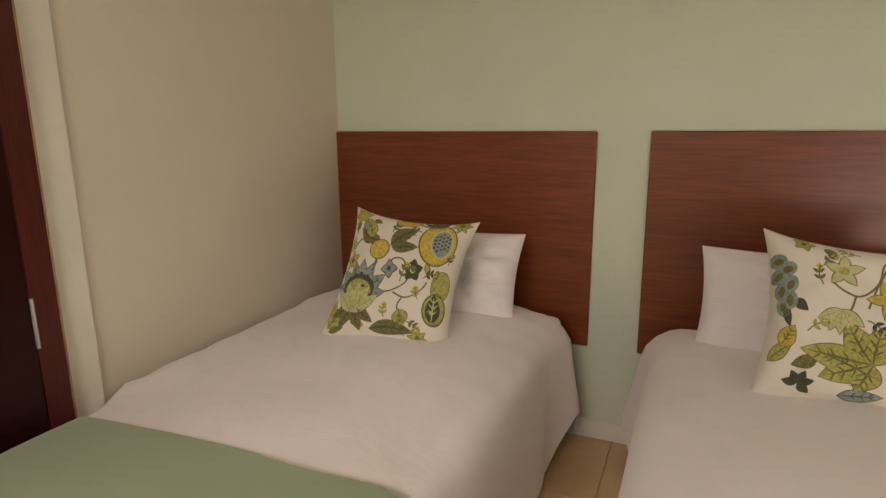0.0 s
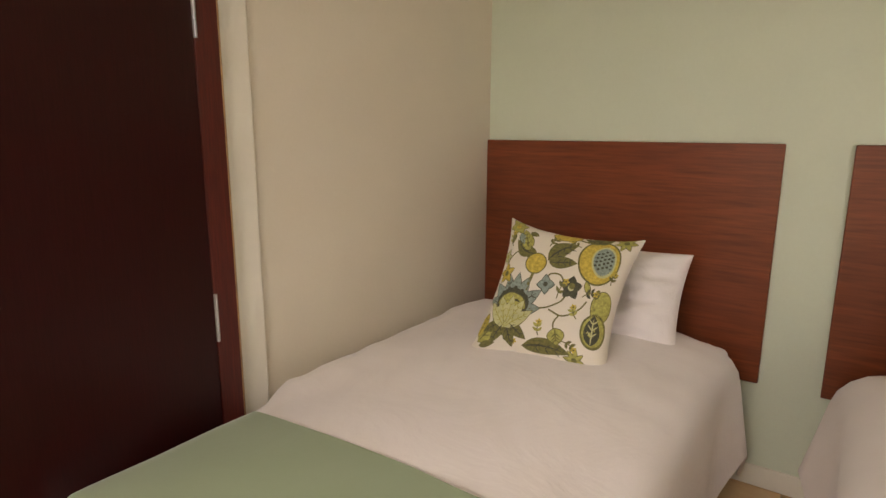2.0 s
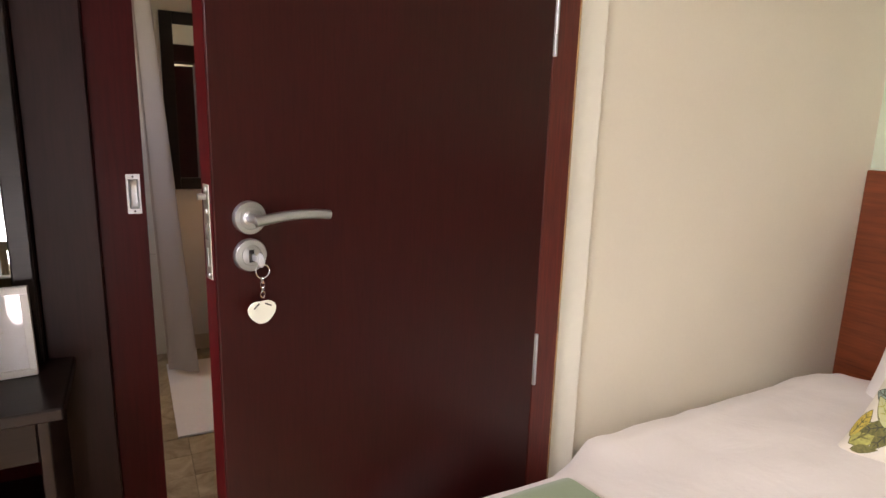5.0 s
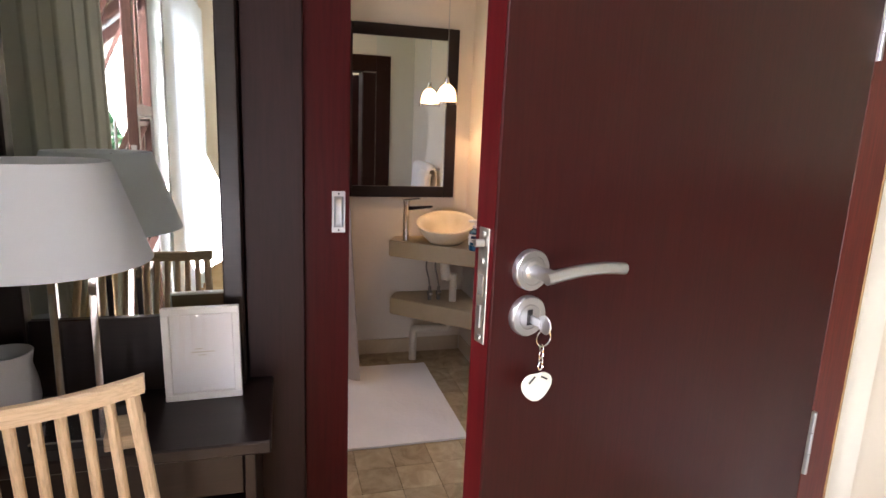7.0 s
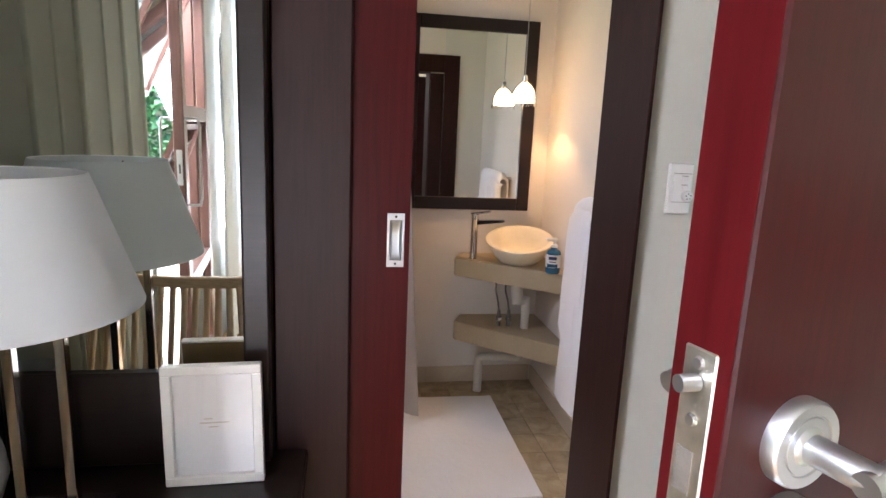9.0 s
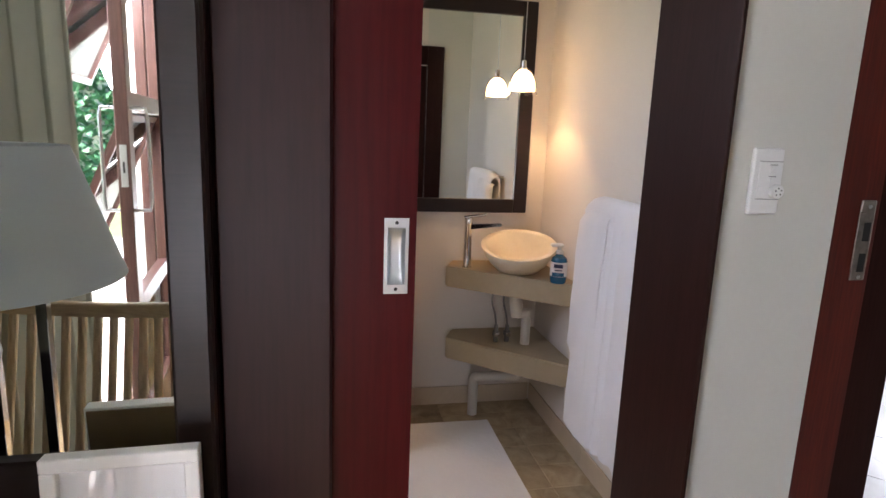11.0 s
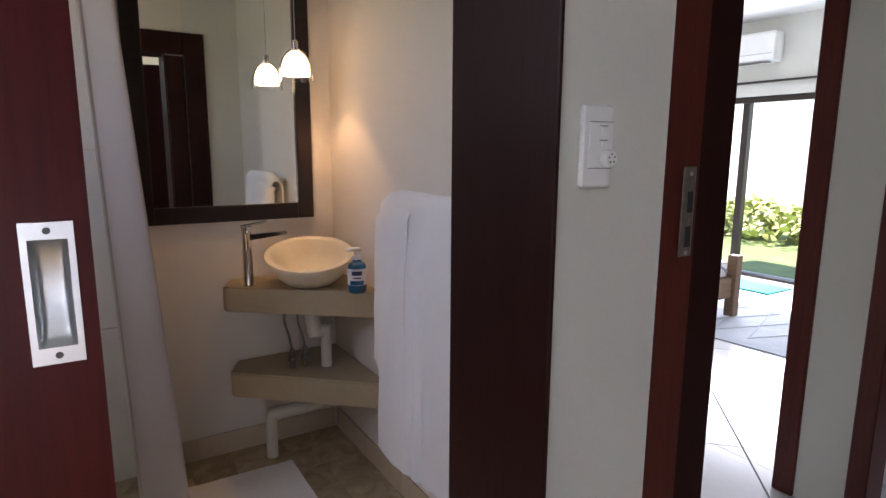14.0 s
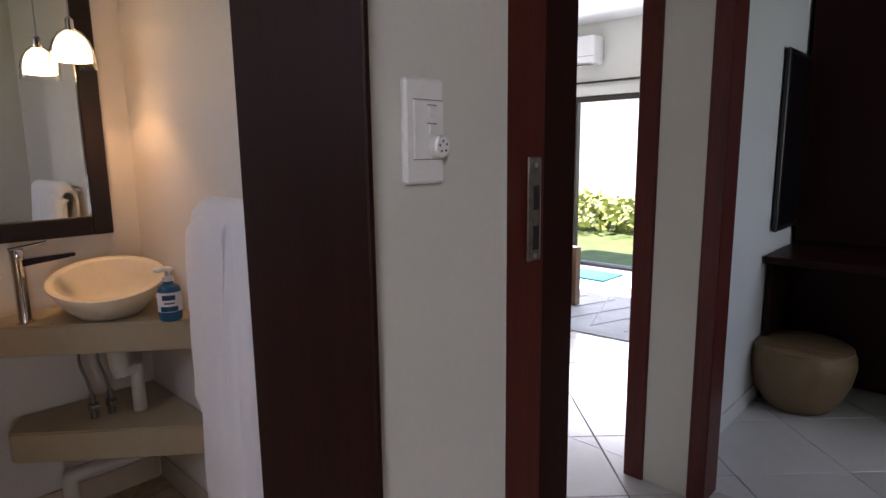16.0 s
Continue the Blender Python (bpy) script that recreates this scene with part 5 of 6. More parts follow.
soap = thing("soap_bottle", "blue liquid soap bottle with a white pump", "bottle", pose(-3.672, 0.948, 0.7672) @ Matrix.Diagonal((1.2, 1.2, 1.14, 1)))
part("bottle", lathe([(0.026, 0), (0.029, 0.004), (0.030, 0.02), (0.030, 0.085), (0.026, 0.098), (0.014, 0.106), (0.013, 0.112)], 28), M_SOAP, soap, "blue soap bottle", smooth=True)
lab = part("label", lathe([(0.0304, 0.028), (0.0306, 0.029), (0.0306, 0.082), (0.0304, 0.083)], 40, caps=False), M_PAPER, soap, "white paper label", smooth=True)
def wrap(r, a0, a1, z0, z1):
    return sheet(lambda u, v: (r * math.cos(a0 + (a1 - a0) * u), r * math.sin(a0 + (a1 - a0) * u), z0 + (z1 - z0) * v), 10, 2, 0.0003)
part("label_print", wrap(0.0309, -1.0, 0.1, 0.062, 0.076), M_NAVY, lab)
part("label_print", wrap(0.0309, -1.2, 0.3, 0.029, 0.044), M_SOAP, lab)
part("label_print", wrap(0.0309, -0.85, 0.0, 0.051, 0.055), M_NAVY, lab)
part("collar", lathe([(0.014, 0.112), (0.014, 0.124), (0.007, 0.126), (0.006, 0.140)], 20), M_PLASTIC, soap, smooth=True)
part("pump_head", boxes((-0.011, 0.011, -0.035, 0.011, 0.140, 0.152, 0.003)), M_PLASTIC, soap)

drain = thing("basin_waste", "white plastic waste pipe under the basin", "pipe", pose(-3.90, 0.84, 0))
part("trap", tube(arc([(0, 0, 0.668), (0, 0.005, 0.60), (0.01, 0.012, 0.545)], 5), 0.031, 16), M_PIPE, drain, smooth=True)
part("lower_pipe", tube([(0.012, 0.055, 0.58), (0.012, 0.055, 0.409)], 0.022, 14), M_PIPE, drain, smooth=True)
part("bend", tube([(0.01, 0.012, 0.56), (0.012, 0.055, 0.562)], 0.024, 14), M_PIPE, drain, smooth=True)
part("outlet", tube(arc([(-0.03, 0.05, 0.304), (-0.03, 0.05, 0.235), (-0.04, 0.03, 0.222), (-0.07, -0.03, 0.214), (-0.10, -0.14, 0.200), (-0.104, -0.154, 0.186), (-0.105, -0.157, 0.165), (-0.105, -0.157, 0.08), (-0.105, -0.157, 0.0)], 5), 0.024, 14), M_PIPE, drain, smooth=True)
valve = thing("stop_valves", "chrome stop valves with flexible hoses under the basin", "valve", pose(-3.93, 0.762, 0.4092))
for dy in (0.0, 0.055):
    v = part("valve", lathe([(0.012, 0), (0.012, 0.03), (0.017, 0.032), (0.017, 0.052), (0.010, 0.055), (0.009, 0.085)], 16, m=pose(0, dy, 0)), M_HOSE, valve, smooth=True)
    part("hose", tube(arc([(0, dy, 0.08), (0.008, dy - 0.012, 0.14), (-0.005, dy - 0.025, 0.20), (-0.01, dy - 0.02, 0.26)], 5), 0.005, 8), M_HOSE, v, "braided steel hose", smooth=True)
    part("knob", lathe([(0.010, 0), (0.012, 0.004), (0.010, 0.016)], 12, m=pose(0.015, dy, 0.042, 0, 90, 0)), M_CHROME, v, smooth=True)

# pendant over the basin, with its lamp
PX, PY, PZ = -3.925, 0.818, 1.568
M_OPAL = glowing("glowing_opal_glass", (1.0, 0.64, 0.29), 3.0)
pend = thing("pendant_lamp", "small glass pendant lamp glowing over the basin", "lamp", pose(PX, PY, PZ))
part("cable", tube([(0, 0, 0.150), (0, 0, CEIL - PZ - 0.02)], 0.0022, 6), M_STEEL, pend)
part("ceiling_rose", lathe([(0.05, CEIL - PZ - 0.02), (0.048, CEIL - PZ + 0.001)], 24), M_STEEL, pend)
part("holder", lathe([(0.012, 0.108), (0.012, 0.146), (0.006, 0.152)], 18), M_CHROME, pend, smooth=True)
part("opal_shade", lathe([(0.0530, 0.020), (0.0535, 0.036), (0.0490, 0.066), (0.0370, 0.092), (0.016, 0.108), (0.0145, 0.106), (0.0350, 0.089), (0.0465, 0.065), (0.0510, 0.036), (0.0505, 0.020), (0.0530, 0.020)], 36, caps=False), M_OPAL, pend, "glowing opal glass shade", smooth=True)
bell = part("glass_bell", lathe([(0.066, 0.0), (0.0655, 0.018), (0.0615, 0.050), (0.051, 0.082), (0.034, 0.106), (0.016, 0.118), (0.016, 0.1165), (0.033, 0.1045), (0.0495, 0.081), (0.060, 0.050), (0.064, 0.018), (0.0645, 0.0), (0.066, 0.0)], 40, caps=False), M_GLASS, pend, "clear glass bell", smooth=True)
bell.visible_shadow = False
bulb = bpy.data.lights.new("pendant_bulb", "POINT")
bulb.energy, bulb.shadow_soft_size, bulb.color = 1.5, 0.008, (1.0, 0.59, 0.27)
new("pendant_bulb", bulb).matrix_world = pose(PX, PY, PZ + 0.069)

# towel over its rail
rail = thing("towel_rail", "steel towel rail on the bathroom wall", "towel rail", pose(-3.23, 1.035, 1.138))
part("bar", tube([(-0.205, -0.06, 0), (0.26, -0.06, 0)], 0.008, 12), M_CHROME, rail, smooth=True)
for sx in (-0.195, 0.25):
    part("bracket", tube([(sx, 0.0, 0), (sx, -0.06, 0)], 0.010, 12), M_CHROME, rail, smooth=True)


def towel(u, v):
    # v runs from the front hem over the bar to the back hem
    x0, x1 = -3.450, -2.955
    x = x0 + (x1 - x0) * u
    front, back, r = 0.905, 0.55, 0.040
    s = v * (front + back + math.pi * r)
    edge = math.sqrt(max(0.0, 1 - (1 - min(u / 0.06, 1)) ** 2))
    pleat = 0.013 * (math.exp(-((u - 0.52) / 0.022) ** 2) + 0.7 * math.exp(-((u - 0.63) / 0.020) ** 2)) - 0.004 * math.exp(-((u - 0.575) / 0.03) ** 2)
    fold = pleat + 0.006 * math.sin(u * 9 + 1.0) + 0.010 * wave(u * 3, v * 2.2, 7) + 0.004 * wave(u * 9, v * 6, 2)
    if s < front:
        q = front - s
        z = 1.138 - q
        k = min(q / 0.22, 1)
        y = 0.975 - r - 0.012 * k + fold * k + 0.030 * (1 - edge)
        x += -0.036 * q * (1 - u) + 0.008 * wave(q * 5, 3.0, u)
        z += -0.008 * math.sin(u * 7) * (q / front) + (0.012 * math.exp(-((u - 0.80) / 0.05) ** 2) - 0.030 * max(0.0, u - 0.82)) * (q / front)
    elif s < front + math.pi * r:
        a = (s - front) / r
        y, z = 0.975 - (r - 0.010 * (1 - edge)) * math.cos(a), 1.138 + r * math.sin(a)
    else:
        q = s - front - math.pi * r
        y, z = 0.975 + r * 0.95, 1.138 - q
    z -= 0.040 * max(0.0, 1 - u / 0.24) ** 2.6 * max(0.0, 1 - max(0.0, 1.16 - z) / 0.16)
    return (x, y, z)


def towel_layer(u, v):
    x = -3.452 - 0.030 * v + 0.235 * u + 0.006 * wave(v * 4, u)
    edge = max(0.0, 1 - u / 0.08) ** 2
    y = 0.9225 - 0.004 * math.sin(math.pi * u) + 0.006 * wave(u * 3, v * 3, 5) + 0.024 * edge + (0.030 * (1 - v / 0.10) ** 2 if v < 0.10 else 0)
    z = 1.135 - 0.040 * max(0.0, 1 - u / 0.50) ** 2.6 * max(0.0, 1 - v / 0.2) - (0.55 + 0.11 * math.sin(u * 1.7)) * v
    return (x, y, z)


tw = part("towel", sheet(towel, 90, 80, 0.010), M_TOWEL, smooth=True, angle=70)
tagged(tw, "white terry towel hanging over the rail", "towel")
tw2 = part("towel", sheet(towel_layer, 30, 50, 0.005), M_TOWEL, smooth=True, angle=70)
tagged(tw2, "folded white hand towel hung over the larger one", "towel")


def cloth_fold(x0, x1, y, z0, z1, n, amp, nu, label, mat, axis="x", spread=0.0, name="curtain", flare=0.0):
    def fn(u, v):
        t = u
        ph = 2 * math.pi * n * (t + 0.02 * wave(t * 6, v * 0.8, x0))
        a = amp * (0.55 + 0.45 * (1 - v)) * (1 + 0.4 * wave(t * 5, 1.0, y))
        p = x0 + (x1 - x0) * t + spread * (t - 0.5) * (1 - v) + 0.25 * amp * math.sin(2 * ph)
        q = y + a * math.sin(ph) + flare * (1 - v)
        z = z0 + (z1 - z0) * v
        return (p, q, z) if axis == "x" else (q, p, z)
    return tagged(part(name, sheet(fn, nu, 26, 0.003), mat, smooth=True, angle=80), label, "curtain")


cloth_fold(-4.08, -3.70, 0.140, 0.04, 2.12, 2.3, 0.070, 110, "greige shower curtain drawn to one side", M_SHOWER, spread=0.12, name="shower_curtain", flare=0.095)
sr = part("shower_rail", tube([(-4.139, 0.14, 2.13), (-2.461, 0.14, 2.13)], 0.0125, 12), M_CHROME, smooth=True)
tagged(sr, "chrome shower curtain rail between the walls", "curtain rail")
bathmat = part("bath_mat", sheet(lambda u, v: (-3.912 + 0.908 * u, 0.155 + 0.582 * v, 0.012 + 0.0025 * wave(u * 6, v * 5)), 40, 30, 0.010), M_MAT, smooth=True)
tagged(bathmat, "white bath mat on the travertine floor", "bath mat")


# ---- french doors and curtains of the bedroom ----
def french_leaf(name, label, m, sashes):
    """A glazed door leaf; sashes: whether its two upper lights are top-hung and stand open."""
    fd = thing(name, label, "door", m, kind="structure")
    w = 0.83
    for x0, x1 in ((0, 0.085), (w - 0.085, w)):
        part("stile", boxes((x0, x1, -0.045, 0, 0.02, 2.25, 0.003)), M_FRENCH, fd)
    for z0, z1 in ((0.02, 0.22), (0.66, 0.73), (1.42, 1.49), (2.15, 2.25)):
        part("rail", boxes((0.0855, w - 0.0855, -0.044, -0.001, z0, z1, 0.003)), M_FRENCH, fd)
    for z0, z1 in ((0.22, 0.66), (0.73, 1.42), (1.49, 2.15)):
        h, u0, u1 = z1 - z0, 0.0865, w - 0.0865
        if sashes and z0 > 0.5:
            s = part("sash", boxes((u0, u1, -0.026, 0, -h + 0.002, -h + 0.03), (u0, u1, -0.026, 0, -0.03, -0.002),
                                   (u0, u0 + 0.028, -0.026, 0, -h + 0.03, -0.03), (u1 - 0.028, u1, -0.026, 0, -h + 0.03, -0.03)), M_FRENCH, fd, "open top-hung sash")
            s.matrix_basis = pose(0, -0.01, z1, sashes, 0, 0)
            g = part("pane", boxes((u0 + 0.028, u1 - 0.028, -0.016, -0.013, -h + 0.03, -0.03)), M_PANE, s)
        else:
            g = part("pane", boxes((u0, u1, -0.024, -0.021, z0, z1)), M_PANE, fd)
        g.visible_shadow = False
    part("lock_plate", boxes((w, w + 0.003, -0.034, -0.011, 1.15, 1.30, 0.001)), M_STEEL, fd, "steel lock plate")
    part("lock_slot", boxes((w + 0.003, w + 0.0036, -0.026, -0.019, 1.20, 1.24)), M_BLACK, fd)
    for sy, y0 in ((1, 0.0), (-1, -0.045)):
        pts = [(w - 0.042, y0, 1.06), (w - 0.042, y0 + sy * 0.05, 1.06), (w - 0.042, y0 + sy * 0.055, 1.09), (w - 0.042, y0 + sy * 0.055, 1.40), (w - 0.042, y0 + sy * 0.05, 1.43), (w - 0.042, y0, 1.43)]
        part("pull_handle", tube(pts, 0.0065, 10), M_STEEL, fd, "steel pull handle", smooth=True)
    return fd


french_leaf("door_2", "red-brown glazed french door with open top-hung lights", pose(0.245, -0.865, 0, 0, 0, 173.8), 24)
french_leaf("door_3", "red-brown glazed french door folded back outside", pose(-1.045, -1.05, 0, 0, 0, -96), 0)
frd = thing("door_frame_french", "red-brown frame of the french doors", "door frame", kind="structure")
part("jamb", boxes((0.251, 0.2895, -0.936, -0.885, 0, 2.31, 0.004)), M_FRENCH, frd)
part("jamb", boxes((-1.0195, -0.98, -1.02, -0.885, 0, 2.31, 0.004)), M_FRENCH, frd)
part("head", boxes((-0.979, 0.250, -1.018, -0.887, 2.27, 2.309, 0.004)), M_FRENCH, frd)
part("sill", boxes((-0.979, 0.250, -1.03, -0.88, -0.005, 0.012, 0.003)), M_FRENCH, frd)

# side window behind the sheer curtain
sw = thing("window_1", "white framed side window behind the sheer curtain", "window", kind="structure")
for b in ((0.88, 2.26, -1.02, -0.985, 0.12, 0.17), (0.88, 2.26, -1.02, -0.985, 2.07, 2.12), (0.88, 0.93, -1.02, -0.985, 0.171, 2.069), (2.21, 2.26, -1.02, -0.985, 0.171, 2.069)):
    part("frame", boxes(b), M_PLASTIC, sw)
g = part("pane", boxes((0.931, 2.209, -1.005, -1.0, 0.171, 2.069)), M_PANE, sw)
g.visible_shadow = False
cr = part("curtain_rod", tube([(-1.98, -0.795, 2.42), (1.75, -0.795, 2.42)], 0.014, 12), M_ESPRESSO, smooth=True)
tagged(cr, "dark wooden curtain rod above the french doors", "curtain rod")
for x in (-1.9, 1.65):
    part("bracket", tube([(x, -0.879, 2.42), (x, -0.795, 2.42)], 0.009, 8), M_ESPRESSO, cr)
cloth_fold(-1.80, -0.90, -0.795, 0.015, 2.41, 6.0, 0.078, 190, "olive grey lined curtain drawn beside the french doors", M_CURTAIN)
cloth_fold(0.56, 2.45, -0.800, 0.015, 2.41, 13, 0.034, 260, "white sheer curtain beside the french doors", M_SHEER)

# ---- outside the french doors ----
ivy_wall = structure("garden_wall", M_RENDER, "white garden wall grown over with ivy", "wall", (9.0, 9.25, -9.0, -0.5, -0.15, 3.0))


def leaves(name, count, place, size, mat, label, category, seed):
    """Many small leaves round the places that place() gives, as one object."""
    rnd = random.Random(seed)
    vs, fs = [], []
    for _ in range(count):
        p = Vector(place(rnd))
        e = Euler((rnd.uniform(-1, 1), rnd.uniform(-1, 1), rnd.uniform(0, 6.28))).to_matrix()
        k = size * rnd.uniform(0.6, 1.4)
        b = len(vs)
        for q in ((-0.5, 0, 0), (0, -0.32, 0.06), (0.6, 0, -0.05), (0, 0.32, 0.06)):
            vs.append(p + e @ (Vector(q) * k))
        fs += [(b, b + 1, b + 3), (b + 1, b + 2, b + 3)]
    me = bpy.data.meshes.new(name)
    me.from_pydata(vs, [], fs)
    me.materials.append(mat)
    return tagged(new(name, me), label, category, kind="stuff")


leaves("ivy", 9000, lambda r: (9.0 - r.uniform(0.0, 0.14), r.uniform(-8.5, -0.6), r.uniform(-0.05, 2.75 + 0.3 * r.random())), 0.17, M_IVY, "dense green ivy covering the garden wall", "ivy", 4)


def neighbour():
    h = thing("neighbour_house", "white rendered house with louvred shutters", "house", pose(13, -4, 0))
    part("wall", boxes((0, 6, -7, 6, -0.15, 5.6)), M_RENDER, h)
    part("roof", boxes((-0.6, 6.6, -7.6, 6.6, 5.6, 5.85)), M_ROOF, h)
    for y in (-4.5, -1.4, 1.7, 4.3):
        w = part("window", boxes((-0.06, -0.001, y - 0.65, y + 0.65, 3.3, 4.8)), M_RENDER, h)
        for i in range(13):
            z = 3.36 + i * 0.108
            part("slat", boxes((-0.10, -0.061, y - 0.6, y + 0.6, z, z + 0.062)), M_PLASTIC if i % 2 else M_GROUT, w)


neighbour()
basket = thing("hanging_basket", "white hanging flower basket on straps", "planter", pose(1.9, -2.05, 1.62))
part("bowl", lathe([(0.10, 0), (0.17, 0.05), (0.20, 0.16), (0.21, 0.20), (0.195, 0.20), (0.16, 0.06), (0.01, 0.02)], 24), M_PLASTIC, basket, smooth=True)
for i in range(3):
    a = 2 * math.pi * i / 3 + 0.3
    part("strap", tube([(0.20 * math.cos(a), 0.20 * math.sin(a), 0.19), (0, 0, 0.62)], 0.010, 6), M_PLASTIC, basket)
part("hook", tube([(0, 0, 0.62), (0, 0, 1.28)], 0.006, 6), M_STEEL, basket)
eave = structure("eave", M_CEIL, "white boarded eave over the terrace", "eave", (-3.0, 5.0, -2.12, -1.16, 2.90, 3.0))

# ---- study: desk, television, drum stool, wardrobe ----
sd = thing("study_desk", "espresso wood desk against the study wall", "desk", pose(-2.10, 3.66, 0))
part("desktop", boxes((-0.482, 0.75, -0.28, 0.24, 0.725, 0.762, 0.004)), M_ESPRESSO, sd)
part("side_panel", boxes((-0.48, -0.455, -0.20, 0.235, 0, 0.7245, 0.003)), M_ESPRESSO, sd)
part("side_panel", boxes((0.71, 0.74, -0.25, 0.235, 0, 0.7245, 0.003)), M_ESPRESSO, sd)
part("modesty_panel", boxes((-0.454, 0.709, 0.17, 0.19, 0.05, 0.724, 0.003)), M_ESPRESSO, sd)
wr = thing("wardrobe", "tall dark espresso wardrobe behind the desk", "wardrobe", pose(-2.07, 4.10, 0))
part("body", boxes((-0.50, 1.0, -0.175, 0.195, 0.0, 2.45, 0.004)), M_ESPRESSO, wr)
for i in range(3):
    d = part("door", boxes((-0.495 + i * 0.498, -0.005 + i * 0.498, -0.196, -0.176, 0.78, 2.44, 0.003)), M_ESPRESSO, wr)
tv = thing("television", "thin black television on the study wall", "television", pose(-2.588, 3.80, 1.31))
part("screen", boxes((0.030, 0.034, -0.30, 0.06, -0.41, 0.43)), M_SCREEN, tv)
part("case", boxes((0.006, 0.0295, -0.315, 0.075, -0.44, 0.455, 0.004)), M_BLACK, tv)
part("wall_bracket", boxes((-0.002, 0.0055, -0.20, 0.0, -0.10, 0.10)), M_BLACK, tv)
stool = thing("drum_stool", "round tan hide drum stool on the tiles", "stool", pose(-2.40, 3.475, 0))
part("body", lathe([(0.118, 0), (0.140, 0.010), (0.190, 0.080), (0.222, 0.165), (0.236, 0.24), (0.232, 0.29), (0.220, 0.315)], 44), M_DRUM, stool, smooth=True)
part("top", lathe([(0.220, 0.315), (0.220, 0.326), (0.206, 0.335), (0.10, 0.338), (0.002, 0.338)], 44), wood("stool_top_wood", (0.20, 0.13, 0.07), (0.36, 0.25, 0.14), "x", 0.5), stool, "worn wooden top", smooth=True)

# ---- far bedroom ----
slid = thing("window_2", "dark framed sliding glass door to the garden", "window", kind="structure")
part("frame", boxes((-6.30, -4.46, 6.02, 6.11, 1.80, 1.86, 0.004)), M_ALU, slid)
part("frame", boxes((-6.30, -4.46, 6.02, 6.11, -0.004, 0.03, 0.004)), M_ALU, slid)
for x in (-6.30, -5.30, -4.51):
    part("mullion", boxes((x, x + 0.05 if x > -5 else x + 0.07, 6.025, 6.105, 0.0305, 1.7995, 0.004)), M_ALU, slid)
g = part("pane", boxes((-6.23, -5.30, 6.06, 6.066, 0.03, 1.80)), M_PANE, slid)
g.visible_shadow = False
crail = part("curtain_track", boxes((-6.5, -3.3, 5.955, 5.995, 1.985, 2.005, 0.003)), M_ALU)
tagged(crail, "dark curtain track above the sliding door", "curtain track")
ac = thing("air_conditioner", "white wall-mounted air conditioner above the sliding door", "air conditioner", pose(-5.33, 5.998, 2.30))
part("body", boxes((-0.42, 0.42, -0.20, 0, -0.135, 0.15, 0.03, 3)), M_PLASTIC, ac, smooth=True)
part("flap", boxes((-0.37, 0.37, -0.203, -0.13, -0.142, -0.136, 0.002)), M_GROUT, ac)
part("front_seam", boxes((-0.41, 0.41, -0.2015, -0.2005, -0.06, -0.056)), M_GROUT, ac)
fb = thing("wooden_bed", "brown wooden bed with a blue and white duvet", "bed", pose(-5.20, 3.93, 0))
for x, y in ((0.93, -0.50), (0.93, 0.50), (-0.93, -0.50), (-0.93, 0.50)):
    part("leg", boxes((x - 0.04, x + 0.04, y - 0.04, y + 0.04, 0, 0.50 if x > 0 else 0.95, 0.006)), M_BEDWOOD, fb)
part("foot_rail", boxes((0.90, 0.945, -0.459, 0.459, 0.16, 0.33, 0.005)), M_BEDWOOD, fb)
part("head_rail", boxes((-0.95, -0.91, -0.459, 0.459, 0.16, 0.92, 0.005)), M_BEDWOOD, fb)
part("side_rail", boxes((-0.889, 0.889, -0.53, -0.49, 0.16, 0.33, 0.005)), M_BEDWOOD, fb)
part("side_rail", boxes((-0.889, 0.889, 0.49, 0.53, 0.16, 0.33, 0.005)), M_BEDWOOD, fb)
part("mattress", boxes((-0.90, 0.89, -0.48, 0.48, 0.25, 0.45, 0.03, 2)), M_SHEET, fb)
part("duvet", sheet(lambda u, v: (-0.9 + 1.80 * u, -0.50 + 1.0 * v, 0.52 - 0.10 * abs(2 * v - 1) ** 5 - 0.09 * max(0, u * 2 - 1) ** 8 + 0.02 * wave(u * 6, v * 5)), 40, 30, 0.03), M_BLUEDUVET, fb, "blue and white patterned duvet", smooth=True)
rug = part("rug", sheet(lambda u, v: (-5.3 + 2.35 * u, 3.68 + 0.09 * u * 2.35 / 0.41 * 0.4 + 1.15 * v, 0.009 + 0.001 * wave(u * 9, v * 6)), 30, 20, 0.008), M_RUG)
for k in range(9):
    x = -5.15 + 0.26 * k
    for dx in (-0.30, 0.30):
        y = 3.70 + 0.09 * (x + 5.3) / 0.41 * 0.4
        q = tube([(x, y + 0.15, 0.0095), (min(max(x + dx, -5.2), -3.05), y + 1.0, 0.0095)], 0.006, 4)
        part("woven_line", q, M_RUGLINE, rug)
tagged(rug, "flat grey-blue patterned rug on the tiles", "rug")
dm = part("door_mat", boxes((-5.25, -4.50, 5.38, 5.80, 0, 0.012, 0.003)), M_TEAL)
tagged(dm, "bright teal door mat at the sliding door", "door mat")

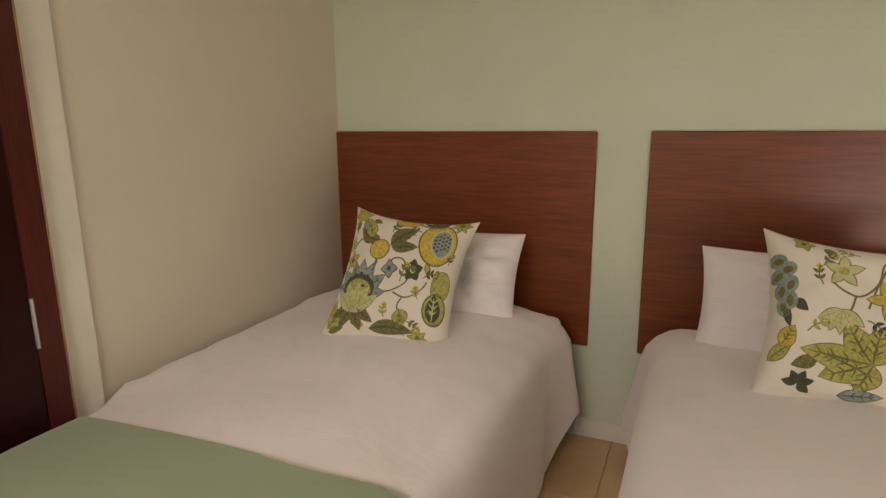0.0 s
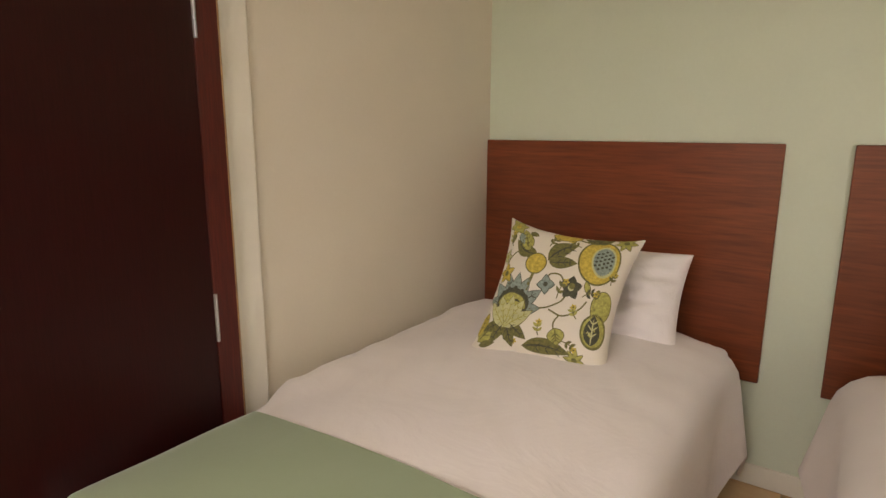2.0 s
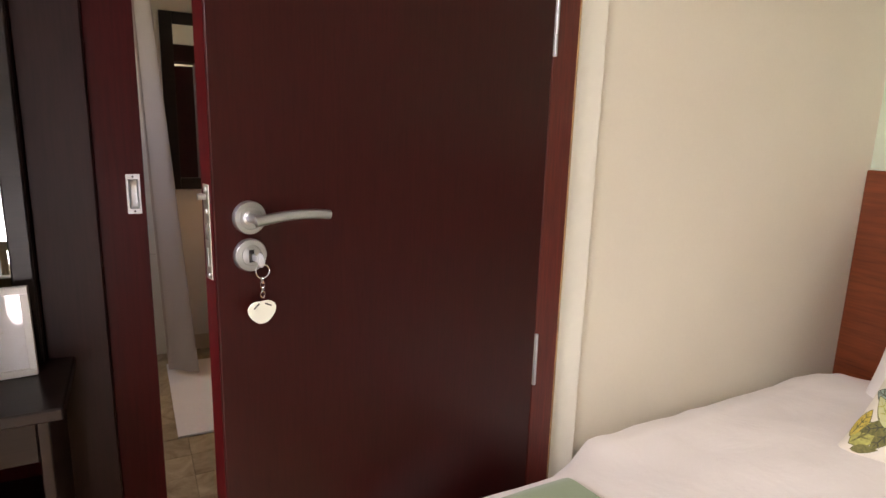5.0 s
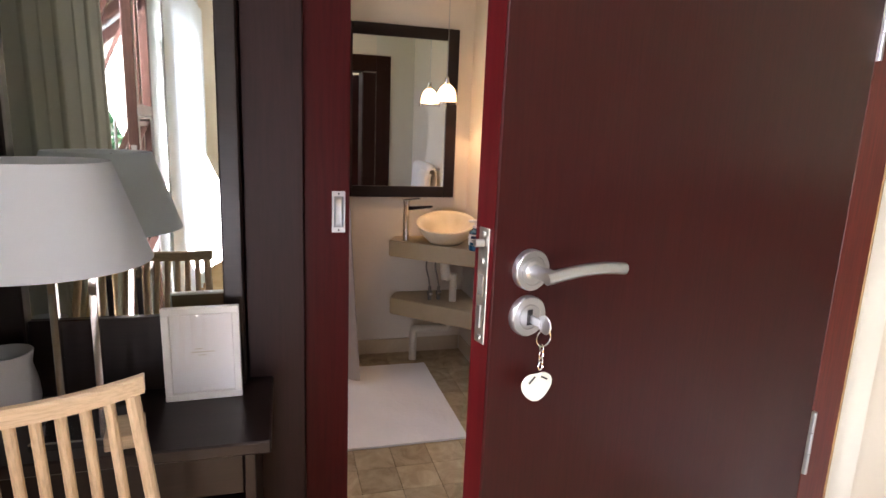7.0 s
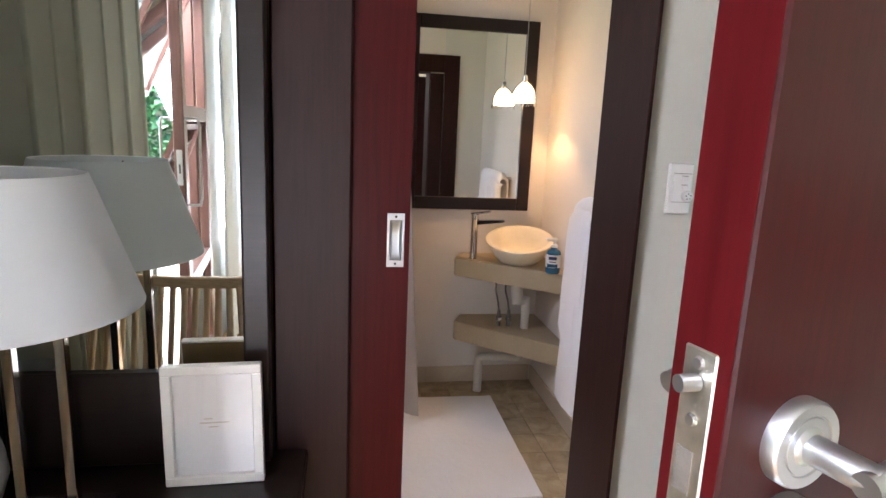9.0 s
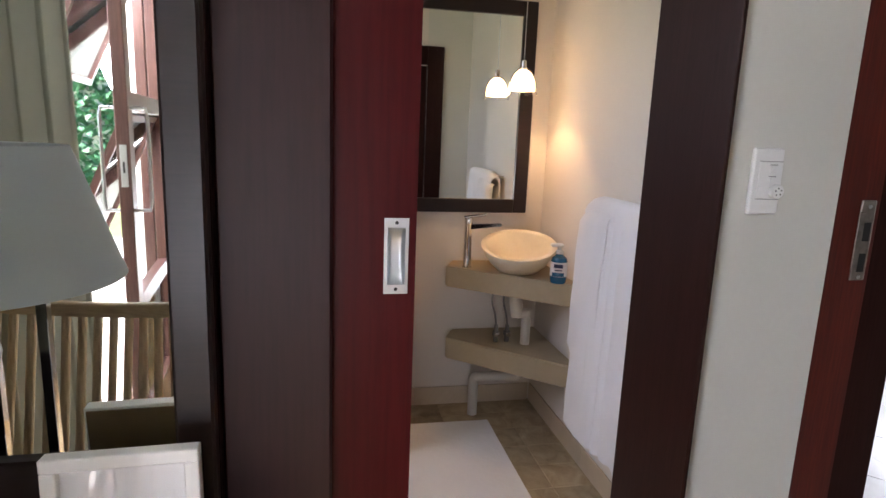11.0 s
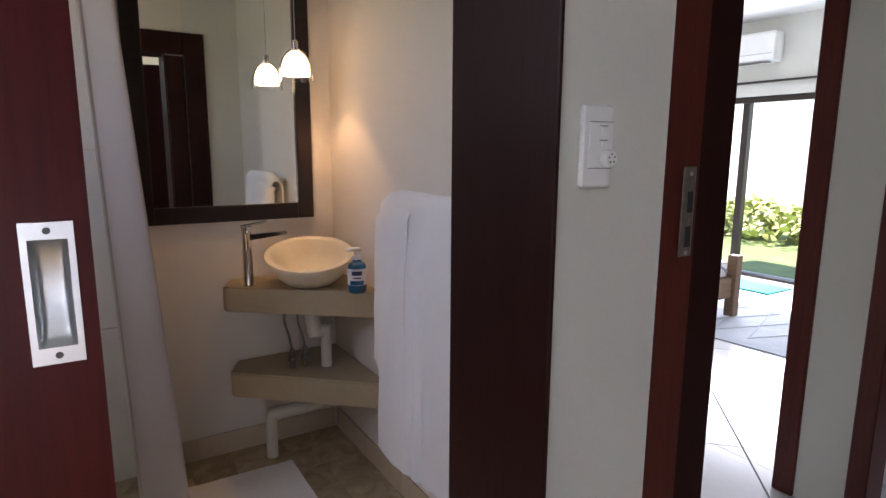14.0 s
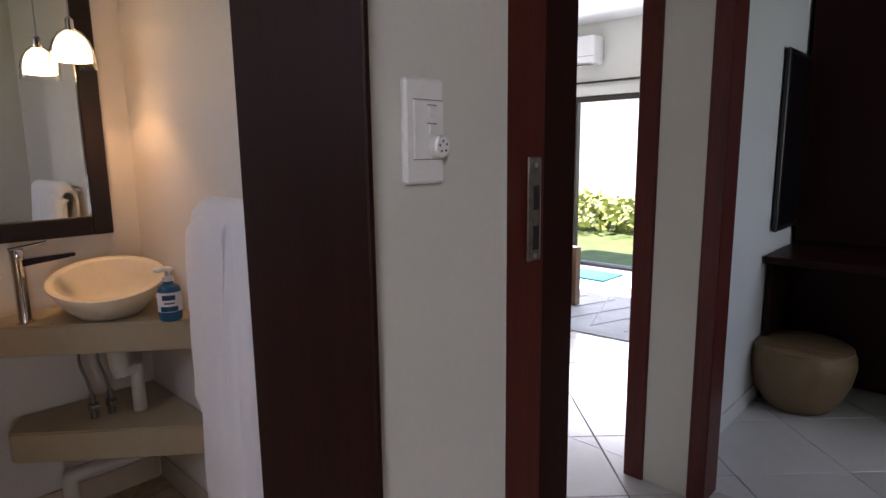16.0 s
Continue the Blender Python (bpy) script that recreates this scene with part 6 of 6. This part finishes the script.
stopper = thing("door_stop", "small grey metal door stop on the white tiles", "door stop", pose(-3.60, 3.05, 0, 0, 0, 25))
part("base", lathe([(0.028, 0.0002), (0.028, 0.006), (0.020, 0.010)], 20), M_STEEL, stopper, smooth=True)
part("post", lathe([(0.014, 0.010), (0.012, 0.030), (0.014, 0.034)], 16), M_STEEL, stopper, smooth=True)
part("arm", tube([(0.0, 0.0, 0.026), (0.055, 0.0, 0.018), (0.075, 0.0, 0.008)], 0.008, 10), M_STEEL, stopper, smooth=True)
part("rubber_tip", lathe([(0.013, 0.034), (0.013, 0.042), (0.009, 0.045)], 16), M_BLACK, stopper, smooth=True)

# ---- garden beyond ----
leaves("hedge", 5200, lambda r: (lambda x, y, k: (x, y, -0.10 + k * (0.52 + 0.22 * wave(x * 1.3, 3.0))))(r.uniform(-13, -2), r.gauss(9.6, 0.35), r.random() ** 0.7), 0.17, M_LEAF, "low yellow-green hedge across the lawn", "hedge", 9)


# no wall is known here: added white panel for the glare past the hedge
structure("white_backdrop", M_RENDER, "white backdrop added for the blown-out brightness beyond the hedge", "wall", (-16.0, -1.0, 13.0, 13.2, -0.15, 1.75))
leaves("shrubs", 800, lambda r: (lambda x, k: (x, r.gauss(24.0 + 1.5 * wave(x, 1.0), 1.2), -0.1 + k * (1.2 + 0.6 * wave(x * 0.5, 7.0))))(r.uniform(-34, 0), r.random() ** 0.8), 0.34, M_TREE, "pale sunlit shrubs beyond the lawn", "shrubs", 12)


# ---- floor tiles, piece by piece ----
def clip_poly(poly, x0, x1, y0, y1):
    """The part of a polygon inside a rectangle."""
    for axis, lim, keep_less in ((0, x0, False), (0, x1, True), (1, y0, False), (1, y1, True)):
        out = []
        for i in range(len(poly)):
            a, b = poly[i], poly[(i + 1) % len(poly)]
            ia = a[axis] <= lim if keep_less else a[axis] >= lim
            ib = b[axis] <= lim if keep_less else b[axis] >= lim
            if ia:
                out.append(a)
            if ia != ib:
                t = (lim - a[axis]) / (b[axis] - a[axis])
                out.append((a[0] + (b[0] - a[0]) * t, a[1] + (b[1] - a[1]) * t))
        poly = out
        if len(poly) < 3:
            return []
    return poly


def lay_tiles(parent_name, mat, rect, size, turn, off_a, off_b, joint):
    """Tiles of one size laid at an angle over a rectangle, each an object under its floor."""
    floor = bpy.data.objects[parent_name]
    x0, x1, y0, y1 = rect
    c, s = math.cos(radians(turn)), math.sin(radians(turn))
    us = [x * c + y * s for x in (x0, x1) for y in (y0, y1)]
    vs = [-x * s + y * c for x in (x0, x1) for y in (y0, y1)]
    shared = None
    for i in range(math.floor((min(us) - off_a) / size), math.ceil((max(us) - off_a) / size)):
        for j in range(math.floor((min(vs) - off_b) / size), math.ceil((max(vs) - off_b) / size)):
            u0, v0 = off_a + i * size + joint / 2, off_b + j * size + joint / 2
            w = size - joint
            poly = [(u * c - v * s, u * s + v * c) for u, v in ((u0, v0), (u0 + w, v0), (u0 + w, v0 + w), (u0, v0 + w))]
            cut = clip_poly(poly, x0, x1, y0, y1)
            if len(cut) < 3:
                continue
            cx, cy = sum(p[0] for p in poly) / 4, sum(p[1] for p in poly) / 4
            whole = len(cut) == 4 and all(abs(a[0] - b[0]) + abs(a[1] - b[1]) < 1e-6 for a, b in zip(cut, poly))
            if whole and shared:
                me = shared
            else:
                bm = bmesh.new()
                k = 0.0018
                top = []
                for (px, py) in cut:
                    top.append(bm.verts.new((px - cx - (px - cx) * k * 4, py - cy - (py - cy) * k * 4, 0.0)))
                low = [bm.verts.new((px - cx, py - cy, -0.002)) for px, py in cut]
                bot = [bm.verts.new((px - cx, py - cy, -0.006)) for px, py in cut]
                bm.faces.new(top)
                for r, q in ((top, low), (low, bot)):
                    for n in range(len(cut)):
                        m = (n + 1) % len(cut)
                        bm.faces.new((r[m], r[n], q[n], q[m]))
                me = finish(bm, mat, "tile")
                if whole:
                    shared = me
            t = new("floor_tile", me)
            t.location = (cx, cy, random.uniform(-0.0005, 0.0003))
            t.parent = floor


lay_tiles("floor_bathroom", M_TRAV, (-4.139, -2.461, -0.949, 1.034), 0.165, 0, -4.00, 0.03, 0.0015)
lay_tiles("floor_bedroom", M_HONEY, (-2.459, 2.999, -1.029, 1.089), 0.45, 0, -0.16, 0.15, 0.004)
lay_tiles("floor_bedroom", M_HONEY, (-1.599, 2.999, 1.0892, 2.404), 0.45, 0, -0.16, 0.15, 0.004)
lay_tiles("floor_lobby", M_WTILE, (-3.649, -1.601, 1.091, 2.419), 0.466, 45, -0.347, 3.886, 0.006)
lay_tiles("floor_study", M_WTILE, (-2.589, 0.399, 2.421, 4.299), 0.466, 45, 0.125, 3.54, 0.006)
lay_tiles("floor_far_bedroom", M_WTILE, (-6.599, -2.721, 2.421, 6.149), 0.466, 45, -0.347, 3.886, 0.006)
